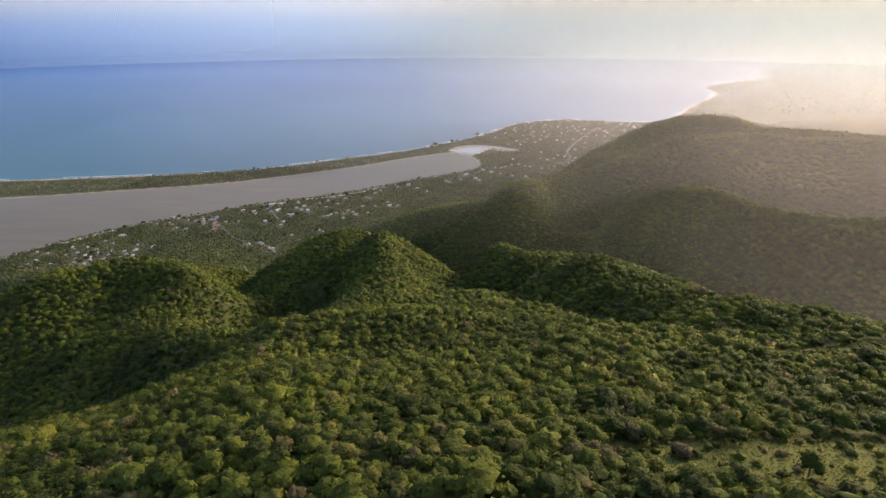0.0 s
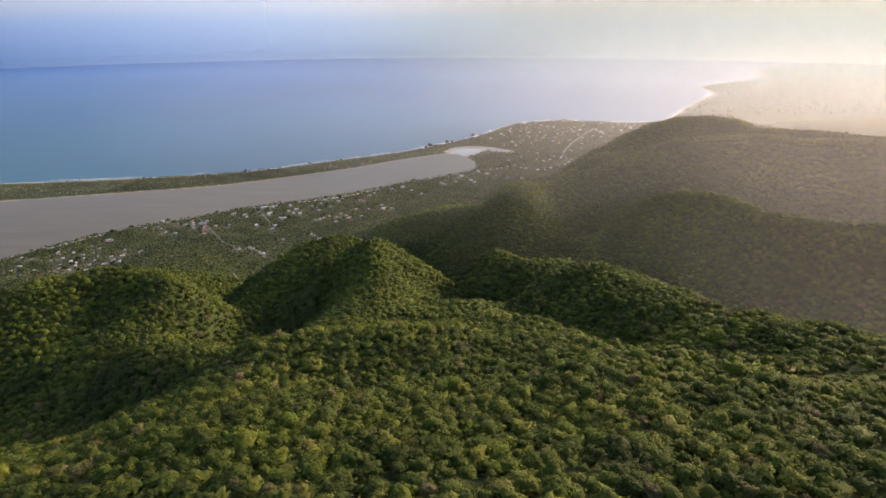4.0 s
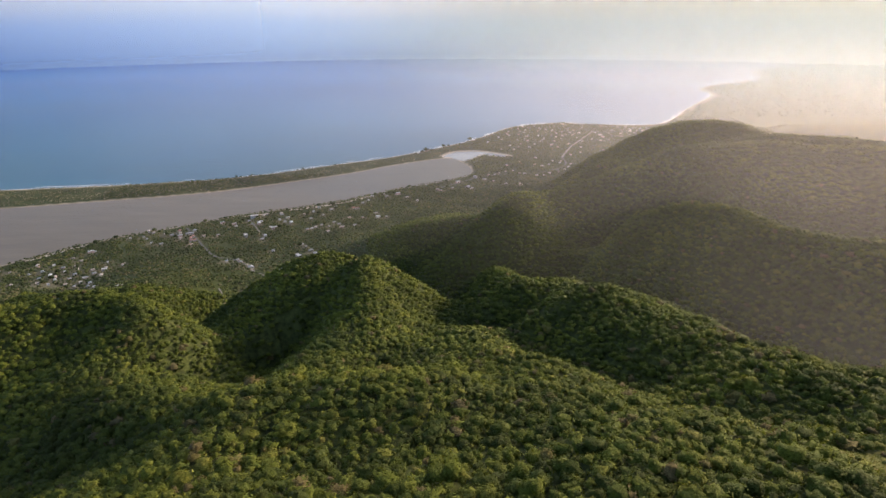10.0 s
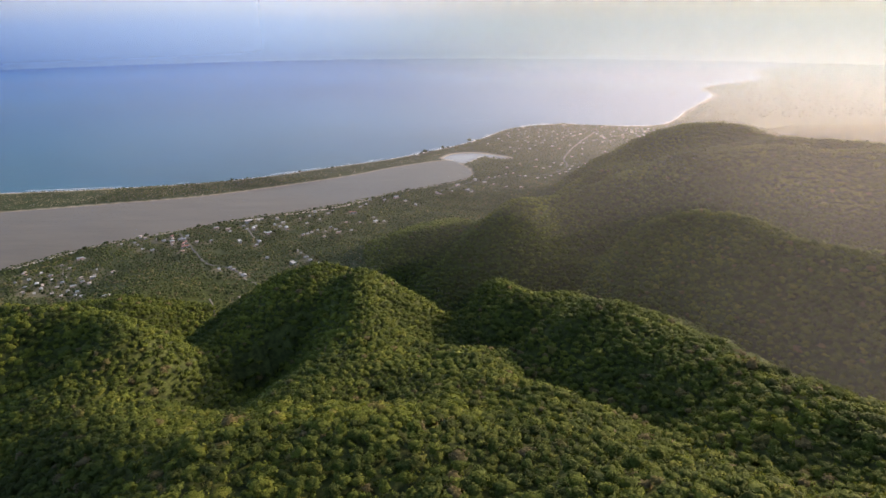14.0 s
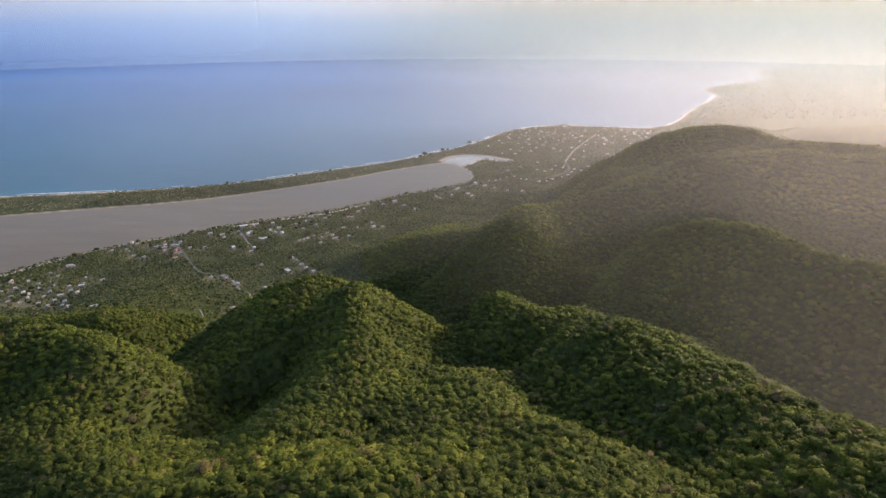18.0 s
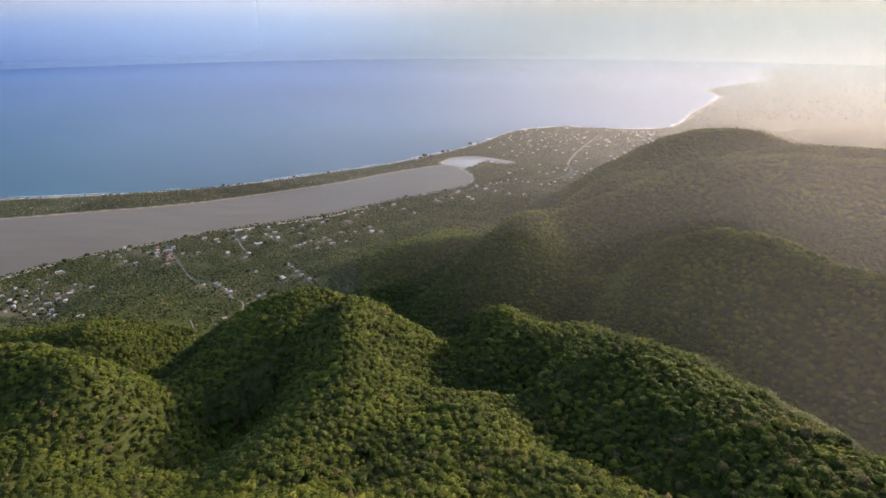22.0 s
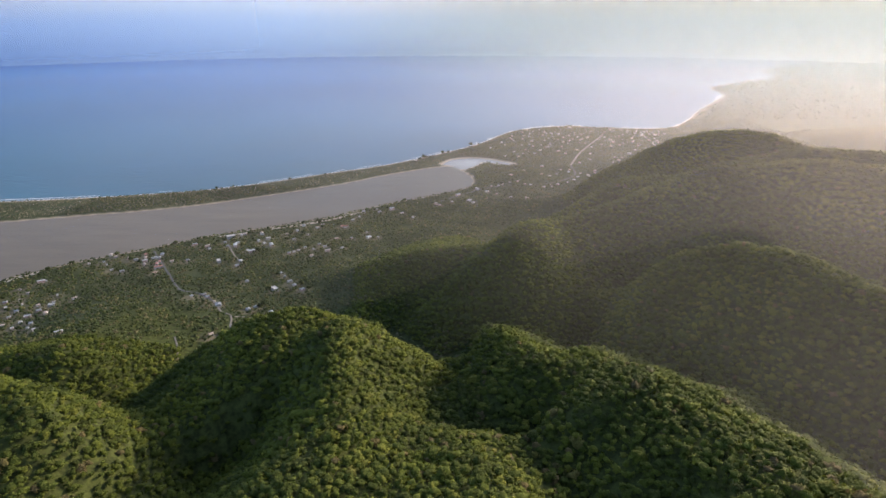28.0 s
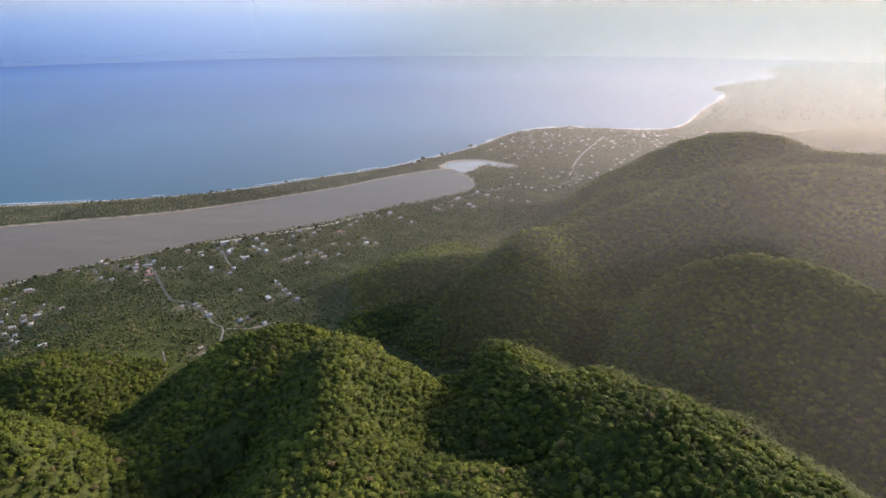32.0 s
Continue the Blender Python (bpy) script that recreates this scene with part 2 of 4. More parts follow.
def nearest(x, y, line):
    """Distance to a line and the line's further values at the nearest point."""
    best = np.full(x.shape, 1e9)
    values = np.zeros((line.shape[1] - 2,) + x.shape)
    for a, b in zip(line[:-1], line[1:]):
        dx, dy = b[0] - a[0], b[1] - a[1]
        t = np.clip(((x - a[0]) * dx + (y - a[1]) * dy) / max(dx * dx + dy * dy, 1e-9), 0, 1)
        d = np.hypot(x - a[0] - t * dx, y - a[1] - t * dy)
        near = d < best
        best = np.where(near, d, best)
        for k in range(len(values)):
            values[k] = np.where(near, a[2 + k] + t * (b[2 + k] - a[2 + k]), values[k])
    return best, values


def inside(x, y, ring):
    res = np.zeros(x.shape, bool)
    for a, b in zip(ring, np.roll(ring, -1, axis=0)):
        if a[1] != b[1]:
            res ^= ((a[1] > y) != (b[1] > y)) & (x < (b[0] - a[0]) * (y - a[1]) / (b[1] - a[1]) + a[0])
    return res


def waves(x, y, size, seed):
    """Cheap smooth unevenness, about -1 to 1."""
    r = np.random.RandomState(seed)
    out = np.zeros(x.shape)
    for k in range(7):
        a, p, f = r.uniform(0, 6.28), r.uniform(0, 6.28), r.uniform(0.6, 1.7) * 6.28 / size
        out += np.sin((x * np.cos(a) + y * np.sin(a)) * f + p)
    return out / 3.5


COAST = spline([(-2600, 960), (-1500, 1085), (-823, 1166), (-524, 1219), (-376, 1276), (-224, 1372), (-107, 1449), (66, 1625), (187, 1815), (294, 1885), (364, 1905), (453, 1870), (618, 1861),
                (726, 1975), (850, 2190), (1085, 2560), (1150, 2830), (1393, 3050), (1640, 3270), (1777, 3655), (2194, 4000), (3100, 4400), (4600, 4900)], 25)
LAND = np.vstack([COAST, [(4900, 4900), (4900, -900), (-2600, -900)]])
SHORE = spline([(-1100, 970), (-900, 1005), (-747, 1044), (-574, 1094), (-511, 1111), (-395, 1157), (-207, 1270), (-101, 1355), (8, 1418), (38, 1378), (56, 1322), (54, 1276),
                (34, 1242), (-25, 1198), (-86, 1160), (-142, 1116), (-177, 1086), (-261, 1038), (-340, 1000), (-414, 945), (-470, 909), (-523, 866), (-580, 800), (-640, 710), (-760, 600), (-950, 560)], 12)
POOL = spline([(-2, 1436), (21, 1478), (61, 1492), (100, 1480), (151, 1436), (122, 1437), (88, 1458), (70, 1428), (44, 1392), (20, 1424), (-2, 1436)], 6)

# crest lines of the hills: x, y, height, slope of the flanks and roundness of the top
BROW_EAST = [(20, -300, 300, 0.50, 150), (20, -100, 268, 0.50, 150), (25, 0, 236, 0.50, 150), (42, 99, 207, 0.49, 130), (51, 172, 198, 0.53, 87), (43, 231, 178, 0.65, 41), (39, 288, 157, 0.75, 22), (21, 338, 133, 0.77, 6), (6, 405, 112, 0.52, 23), (6, 439, 83, 0.54, 17)]
MAIN_HILL = [(-25, 107, 213, 0.49, 98), (-51, 185, 178, 0.53, 68), (-56, 252, 164, 0.68, 28), (-60, 321, 140, 0.85, 16), (-48, 385, 124, 0.89, 29), (-57, 445, 126, 1.08, 6), (-68, 490, 129, 1.03, 23), (-83, 495, 113, 0.72, 71), (-116, 545, 108, 0.86, 34), (-113, 586, 48, 0.60, 24)]
EAST_RIDGE = [(69, 40, 234, 0.42, 130), (124, 140, 207, 0.53, 89), (151, 191, 194, 0.60, 37), (144, 267, 172, 0.82, 43), (140, 307, 153, 0.87, 32), (110, 402, 131, 0.78, 49), (104, 419, 132, 0.65, 43), (86, 466, 113, 0.67, 29), (58, 468, 117, 0.57, 6), (36, 548, 90, 0.64, 7), (9, 535, 30, 0.60, 6)]
LEFT_HILL = [(-42, 118, 208, 0.53, 68), (-71, 181, 187, 0.52, 15), (-80, 241, 170, 0.57, 6), (-120, 271, 146, 0.60, 7), (-198, 342, 119, 0.79, 33), (-199, 404, 128, 1.10, 10), (-256, 424, 124, 1.06, 29), (-284, 409, 123, 0.79, 32), (-284, 456, 100, 0.80, 18), (-285, 490, 38, 0.70, 18)]
LEFT_SHOULDER = [(-110, 180, 150, 0.40, 40), (-155, 240, 122, 0.40, 40), (-200, 300, 103, 0.40, 40), (-245, 355, 103, 0.44, 35), (-292, 402, 123, 0.54, 26), (-310, 448, 95, 0.71, 19), (-330, 499, 50, 0.60, 20)]
FOOTHILL = [(-520, 640, 15, 0.26, 38), (-430, 602, 39, 0.68, 14), (-345, 563, 59, 0.72, 14), (-282, 554, 70, 0.72, 14), (-255, 587, 43, 0.68, 14), (-235, 647, 27, 0.25, 30)]
FOOTHILL_SPUR = [(-309, 582, 54, 0.38, 31), (-311, 638, 40, 0.35, 34), (-312, 690, 26, 0.28, 38)]
SECOND_HILL = [(520, 200, 235, 0.42, 60), (420, 320, 200, 0.55, 50), (329, 417, 163, 0.59, 37), (263, 487, 148, 0.84, 14), (234, 568, 145, 0.81, 16), (191, 623, 116, 0.79, 14), (161, 656, 69, 0.72, 8), (95, 680, 40, 0.57, 10)]
LONG_RIDGE = [(900, 730, 150, 0.54, 24), (600, 769, 150, 0.66, 20), (474, 782, 152, 0.95, 8), (378, 784, 157, 0.94, 15), (290, 803, 143, 0.73, 29), (186, 775, 113, 0.90, 11), (116, 744, 106, 0.91, 6), (68, 705, 113, 0.90, 6), (40, 744, 77, 0.70, 10), (-31, 793, 52, 0.23, 19), (-115, 820, 18, 0.30, 12)]
BACK_RIDGE = [(900, 890, 130, 0.54, 24), (720, 898, 128, 0.67, 20), (565, 899, 140, 0.90, 13), (450, 897, 146, 0.90, 13), (380, 900, 132, 0.90, 12), (310, 885, 117, 0.90, 13), (211, 873, 108, 0.88, 21), (170, 849, 70, 0.62, 10)]
TOP_HILL = [(720, 1000, 80, 0.62, 20), (600, 1020, 102, 0.67, 16), (529, 1041, 125, 0.72, 15), (467, 1042, 139, 0.72, 14), (397, 1048, 138, 0.71, 21), (353, 1050, 128, 0.63, 20), (299, 1063, 101, 0.54, 28), (253, 1088, 69, 0.49, 20), (206, 1102, 30, 0.40, 20), (165, 1130, 10, 0.30, 20)]
FAR_HILLS = [(1500, 1450, 70, 0.30, 120), (1010, 1500, 60, 0.30, 90), (880, 1500, 52, 0.30, 70), (760, 1480, 28, 0.30, 50)]
LONG_RIDGE_SPUR = [(379, 768, 134, 0.85, 10), (350, 700, 82, 0.80, 10), (325, 650, 48, 0.70, 10)]
LONG_RIDGE_RIB = [(186, 775, 100, 0.85, 8), (172, 720, 60, 0.80, 8), (150, 690, 36, 0.70, 8)]
LONG_RIDGE_NOSE = [(84, 716, 98, 0.85, 9), (66, 670, 62, 0.80, 10), (55, 640, 40, 0.70, 10)]
BROW_MIDDLE = [(-15, 93, 218, 0.51, 79), (-10, 161, 194, 0.51, 59), (-13, 203, 177, 0.54, 42), (-12, 249, 174, 0.51, 39), (-8, 288, 154, 0.59, 27), (-9, 334, 133, 0.58, 18)]
CRESTS = [spline(c, 14) for c in (BROW_EAST, MAIN_HILL, EAST_RIDGE, LEFT_HILL, LEFT_SHOULDER, FOOTHILL, FOOTHILL_SPUR, SECOND_HILL, LONG_RIDGE, BACK_RIDGE, TOP_HILL, FAR_HILLS, LONG_RIDGE_SPUR, LONG_RIDGE_RIB, LONG_RIDGE_NOSE, BROW_MIDDLE)]


def water_edges(x, y):
    """How far inland of the sea and of the lagoon a place lies; negative in the water."""
    d_sea = nearest(x, y, COAST)[0] * np.where(inside(x, y, LAND), 1, -1)
    d_lag = nearest(x, y, np.vstack([SHORE, SHORE[:1]]))[0] * np.where(inside(x, y, SHORE), -1, 1)
    d_pool = nearest(x, y, POOL)[0] * np.where(inside(x, y, POOL), -1, 1)
    return d_sea, d_lag, d_pool


def ground(x, y, edges=None):
    """Height of the bare ground."""
    x, y = np.asarray(x, float), np.asarray(y, float)
    d_sea, d_lag, d_pool = edges if edges is not None else water_edges(x, y)
    bank = np.minimum(np.minimum(d_sea * 0.10, d_lag * 0.16), d_pool * 0.25) + 0.15 * waves(x, y, 30, 3)
    plain = np.clip(bank, -4, 1.8)
    inland = np.clip(np.minimum(d_sea - 60, d_lag), 0, 400)
    total = np.ones(x.shape)
    for c in CRESTS:
        d, (h, slope, round_) = nearest(x, y, c)
        total += np.exp(np.maximum(h - slope * (np.sqrt(d * d + round_ ** 2) - round_), -60) / 6.0)
    hills = 6.0 * np.log(total)
    rough = waves(x, y, 140, 5) * 2.0 + waves(x, y, 55, 8) * 1.2
    rise = 0.00036 * inland ** 2 * np.exp(-np.clip(x + 60, 0, 1e4) / 260) * np.exp(-np.clip(y - 900, 0, 1e4) / 150)
    fade = np.clip(inland / 120, 0, 1)
    rise = np.minimum(rise * 0.42, 30)
    lift = 8.0 * np.log(np.exp(np.maximum(hills, 0) * fade / 8.0) + np.exp(rise / 8.0)) - 8.0 * math.log(2) * np.exp(-np.maximum(hills * fade, rise) / 15)
    return plain + lift + rough * np.clip(hills / 90, 0, 1) * fade


def oval(x, y, cx, cy, rx, ry):
    return ((x - cx) / rx) ** 2 + ((y - cy) / ry) ** 2 + 0.35 * waves(x, y, 18, 11)


def clearing(x, y):
    """Below 1 on the open grass of the brow."""
    return np.minimum(np.minimum(oval(x, y, 62, 100, 36, 9.5), oval(x, y, 92, 104, 28, 11)), oval(x, y, 122, 181, 27, 10))


def graded(lo, hi, fine_lo, fine_hi, fine, coarse):
    a = np.arange(fine_lo, fine_hi + 1e-6, fine)
    left, right = [fine_lo], [fine_hi]
    s = fine
    while left[-1] > lo:
        s = min(s * 1.25, coarse)
        left.append(left[-1] - s)
    s = fine
    while right[-1] < hi:
        s = min(s * 1.12, coarse)
        right.append(right[-1] + s)
    return np.concatenate([left[:0:-1], a, right[1:]])


gx, gy = graded(-2500, 4700, -700, 640, 7, 90), graded(-800, 4700, -100, 1560, 7, 90)
GX, GY = np.meshgrid(gx, gy)
EDGES = water_edges(GX, GY)
GZ = ground(GX, GY, EDGES)
ids = np.arange(GX.size).reshape(GX.shape)
quads = np.stack([ids[:-1, :-1], ids[:-1, 1:], ids[1:, 1:], ids[1:, :-1]], -1).reshape(-1, 4)
me = mesh_from("ground", np.stack([GX, GY, GZ], -1).reshape(-1, 3), quads, GROUND, True)
me.attributes.new("sand", "FLOAT", "POINT").data.foreach_set("value", np.clip(1.6 - np.minimum(np.minimum(EDGES[0] / 9, EDGES[1] / 4), EDGES[2] / 7), 0, 1).astype(np.float32).ravel())
me.attributes.new("undergrowth", "FLOAT", "POINT").data.foreach_set("value", np.clip((GZ - 18) / 16, 0, 1).astype(np.float32).ravel())
me.attributes.new("turf", "FLOAT", "POINT").data.foreach_set("value", np.clip((1.5 - clearing(GX, GY)) * 3, 0, 1).astype(np.float32).ravel())
ground_mesh = me
tagged(new("ground", me), "wooded hills and coastal plain of soil and dry grass", "ground", kind="structure")


def land(x, y):
    """Ground height from the finished grid."""
    x, y = np.asarray(x, float), np.asarray(y, float)
    i = np.clip(np.searchsorted(gx, x) - 1, 0, len(gx) - 2)
    j = np.clip(np.searchsorted(gy, y) - 1, 0, len(gy) - 2)
    u, v = (x - gx[i]) / (gx[i + 1] - gx[i]), (y - gy[j]) / (gy[j + 1] - gy[j])
    return GZ[j, i] * (1 - u) * (1 - v) + GZ[j, i + 1] * u * (1 - v) + GZ[j + 1, i] * (1 - u) * v + GZ[j + 1, i + 1] * u * v


def edge_at(x, y, k):
    i = np.clip(np.searchsorted(gx, x) - 1, 0, len(gx) - 2)
    j = np.clip(np.searchsorted(gy, y) - 1, 0, len(gy) - 2)
    return EDGES[k][j, i]


# water
def sheet(name, x0, y0, x1, y1, z, material, label, category):
    bm = bmesh.new()
    bm.faces.new([bm.verts.new(p) for p in ((x0, y0, z), (x1, y0, z), (x1, y1, z), (x0, y1, z))])
    ob = part(name, bm, material)
    return tagged(ob, label, category, kind="structure")


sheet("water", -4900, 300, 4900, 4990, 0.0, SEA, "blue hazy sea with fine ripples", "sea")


def pool_of(name, ring, z, material, label, category):
    bm = bmesh.new()
    bm.faces.new([bm.verts.new((p[0], p[1], z)) for p in ring])
    bmesh.ops.triangulate(bm, faces=bm.faces[:])
    return tagged(part(name, bm, material), label, category, kind="structure")


def grown(ring, by):
    """A ring pushed outwards a little, so that the banks cut its edge."""
    t = np.roll(ring, -1, axis=0) - np.roll(ring, 1, axis=0)
    nrm = np.stack([t[:, 1], -t[:, 0]], -1) / np.maximum(np.linalg.norm(t, axis=1, keepdims=True), 1e-6)
    area = np.sum(ring[:, 0] * np.roll(ring[:, 1], -1) - np.roll(ring[:, 0], -1) * ring[:, 1])
    return ring + nrm * by * (1 if area > 0 else -1)


pool_of("water", grown(SHORE, 3), 0.12, LAGOON, "still grey-brown water of a long lagoon", "lagoon")
pool_of("water", grown(POOL[:-1], 3), 0.2, POND, "pale shallow salt pond beside the lagoon", "pond")

# haze and the far distance
def curtain(name, line, z0, z1, material, label):
    """An upright sheet along a line of x, y, thickness."""
    p = spline(line, 30)
    lo = np.column_stack([p[:, :2], np.full(len(p), z0)])
    hi = lo + (0, 0, z1 - z0)
    k = np.arange(len(p) - 1)
    me = mesh_from(name, np.vstack([lo, hi]), np.stack([k, k + 1, k + len(p) + 1, k + len(p)], -1), material, True)
    me.attributes.new("thick", "FLOAT", "POINT").data.foreach_set("value", np.clip(np.tile(p[:, 2], 2), 0, 1).astype(np.float32))
    if material != NEAR_GLARE_HAZE:
        out = np.vstack([lo, lo]) * (-1, -1, 0)
        me.normals_split_custom_set_from_vertices((out / np.linalg.norm(out, axis=1, keepdims=True)).astype(np.float32))
    return tagged(new(name, me), label, "haze", kind="structure")


def bend(r, stops):
    """A sheet at one distance: stops of bearing in degrees and thickness."""
    return [(r * math.sin(radians(a)), r * math.cos(radians(a)), t) for a, t in stops]


# upright sheets added to stand in for haze and the sun's veiling glare
NEAR_GLARE_HAZE = haze_material("near_glare_haze", (30, 190, 0.2, 1.0), (200, 330, 1.0, 0.0), (0.86, 0.80, 0.86))
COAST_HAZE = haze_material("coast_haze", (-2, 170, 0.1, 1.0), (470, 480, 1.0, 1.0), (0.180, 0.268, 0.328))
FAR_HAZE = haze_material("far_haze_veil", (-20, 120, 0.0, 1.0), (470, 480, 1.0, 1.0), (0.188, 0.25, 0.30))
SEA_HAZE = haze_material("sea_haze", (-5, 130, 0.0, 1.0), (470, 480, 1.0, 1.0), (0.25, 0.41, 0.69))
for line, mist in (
    ([(-40, 600, 0.0), (10, 575, 0.008), (70, 520, 0.014), (108, 478, 0.016), (140, 440, 0.016), (152, 390, 0.021), (168, 310, 0.027), (190, 200, 0.033), (280, 60, 0.038)], NEAR_GLARE_HAZE),
    ([(-420, 700, 0.0), (-330, 715, 0.016), (-160, 720, 0.022), (-60, 700, 0.028), (60, 690, 0.026), (150, 690, 0.034), (290, 690, 0.050), (420, 600, 0.062), (600, 500, 0.07)], NEAR_GLARE_HAZE),
    (bend(1150, [(-60, 0.035), (-45, 0.045), (-25, 0.05), (-10, 0.055), (0, 0.07), (15, 0.15), (30, 0.16), (42, 0.16)]), NEAR_GLARE_HAZE),
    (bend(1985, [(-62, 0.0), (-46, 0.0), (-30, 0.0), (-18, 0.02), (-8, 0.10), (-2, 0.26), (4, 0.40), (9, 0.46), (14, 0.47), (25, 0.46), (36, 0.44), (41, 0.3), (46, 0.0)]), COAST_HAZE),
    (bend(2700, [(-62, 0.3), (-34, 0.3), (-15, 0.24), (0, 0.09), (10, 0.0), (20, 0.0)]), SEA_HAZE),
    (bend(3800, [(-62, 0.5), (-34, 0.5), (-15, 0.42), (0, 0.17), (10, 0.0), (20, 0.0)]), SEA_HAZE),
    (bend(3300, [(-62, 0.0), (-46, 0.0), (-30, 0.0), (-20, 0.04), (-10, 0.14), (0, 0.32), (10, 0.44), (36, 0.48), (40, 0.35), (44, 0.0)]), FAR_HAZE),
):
    curtain("backdrop", line, -2, 345 if mist == NEAR_GLARE_HAZE else 396, mist, "added thin sheet standing in for sunlit haze and glare over the coast")


def arc(name, r, a0, a1, z0, z1, material, label):
    a = np.linspace(radians(a0), radians(a1), 64)
    lo = np.stack([r * np.sin(a), r * np.cos(a), np.full(64, z0)], -1)
    hi = lo + (0, 0, z1 - z0)
    k = np.arange(63)
    me = mesh_from(name, np.vstack([lo, hi]), np.stack([k, k + 1, k + 65, k + 64], -1), material, True)
    return tagged(new(name, me), label, "haze", kind="structure")


# self-lit sheet; its colours hold the haze and the warm side near the sun
arc("backdrop", 4850, -60, 46, -60, 520, backdrop_material(), "glowing backdrop painted as a pale hazy horizon of sea and sky")

# ---- roads, surf and houses ----
def ribbon(name, nodes, width, material, label, category, lift=0.35, step=4):
    """A strip of road draped over the ground."""
    p = spline(nodes, step)
    t = np.gradient(p, axis=0)
    n = np.stack([-t[:, 1], t[:, 0]], -1) / np.linalg.norm(t, axis=1, keepdims=True)
    r = np.random.RandomState(len(p))
    w = width / 2 * (1 + 0.12 * r.normal(size=len(p)))[:, None]
    rows = [p + n * w, p + n * w * 0.3, p - n * w * 0.3, p - n * w]
    z = np.maximum.reduce([land(q[:, 0], q[:, 1]) for q in rows]) + lift
    v = np.vstack([np.column_stack([q, z - (0.0 if k in (1, 2) else 0.12)]) for k, q in enumerate(rows)])
    k = np.arange(len(p) - 1)
    f = np.vstack([np.stack([k + a * len(p), k + (a + 1) * len(p), k + (a + 1) * len(p) + 1, k + a * len(p) + 1], -1) for a in range(3)])
    return tagged(new(name, mesh_from(name, v, f, material, True)), label, category, kind="structure")


ROADS = [
    ([(-398, 932), (-378, 902), (-342, 849), (-312, 802), (-297, 782), (-270, 768), (-246, 744)], 2.8, ASPHALT, "straight grey village road down to the lagoon"),
    ([(-246, 744), (-227, 714), (-212, 700), (-202, 658), (-212, 640)], 1.9, TRACK, "pale winding dirt track below the hill"),
    ([(-212, 700), (-185, 705), (-160, 725)], 1.8, TRACK, "short dirt branch track"),
    ([(-303, 955), (-281, 913), (-264, 886)], 2.0, TRACK, "pale dirt lane between village houses"),
    ([(272, 1420), (312, 1527), (349, 1606), (386, 1681), (420, 1750)], 5.0, TRACK, "broad pale road through the town"),
    ([(-5, 1160), (60, 1225), (120, 1262), (190, 1268), (260, 1330), (272, 1420)], 4.5, ASPHALT, "coast road behind the lagoon"),
    ([(-243, 642), (-232, 622), (-222, 600)], 1.5, TRACK, "overgrown track beside a clearing"),
]
for nodes, width, label in (
    ([(-562, 798), (-548, 815), (-528, 842), (-512, 860)], 7.0, "pale sandy strip beside the lagoon"),
    ([(-262, 1022), (-225, 1036), (-187, 1058), (-160, 1078), (-134, 1104)], 8.0, "bare sandy shore between the houses and the lagoon"),
    ([(-330, 988), (-300, 1000), (-278, 1012)], 5.0, "narrow sandy bank of the lagoon"),
):
    ribbon("shore", nodes, width, SAND, label, "shore")
for nodes, width, mat, label in ROADS:
    ribbon("road", nodes, width, mat, label, "road")
ROAD_LINES = [spline(nodes, 15) for nodes, *_ in ROADS]
ROAD_WIDTHS = [width for _, width, *_ in ROADS]


def surf(name, near, far, gap, seed, label):
    """A broken line of foam along the beach."""
    p = COAST[(COAST[:, 0] > -1400) & (COAST[:, 0] < 3000)]
    p = spline(p[::2], 5)
    t = np.gradient(p, axis=0)
    n = np.stack([-t[:, 1], t[:, 0]], -1) / np.linalg.norm(t, axis=1, keepdims=True)
    along = np.arange(len(p)) * 1.0
    swell = 0.55 + 0.45 * waves(along, along * 0, 60, seed) + 0.35 * waves(along, along * 0, 17, seed + 1)
    point = np.exp(-((p[:, 0] - 330) / 260) ** 2) + np.clip((p[:, 0] - 600) / 500, 0, 1.6)
    width = np.clip(swell, 0.3, 1.6) * (far - near) * (0.5 + 0.6 * point)
    inner = p + n * (near + 1.2 * waves(along, along * 0, 31, seed + 2))[:, None]
    outer = inner + n * width[:, None]
    v = np.vstack([np.column_stack([inner, np.full(len(p), 0.3)]), np.column_stack([(inner + outer) / 2, np.full(len(p), 0.55)]), np.column_stack([outer, np.full(len(p), 0.1)])])
    k = np.arange(len(p) - 1)
    k = k[swell[:-1] > gap]
    m = len(p)
    f = np.vstack([np.stack([k + a, k + a + 1, k + a + m + 1, k + a + m], -1) for a in (0, m)])
    return tagged(new(name, mesh_from(name, v, f, FOAM, True)), label, "surf", kind="stuff")


surf("surf", -1.0, 4.0, -2.0, 71, "white foam breaking along the beach")
surf("surf", 9.0, 13.0, 0.62, 75, "broken outer line of white surf")

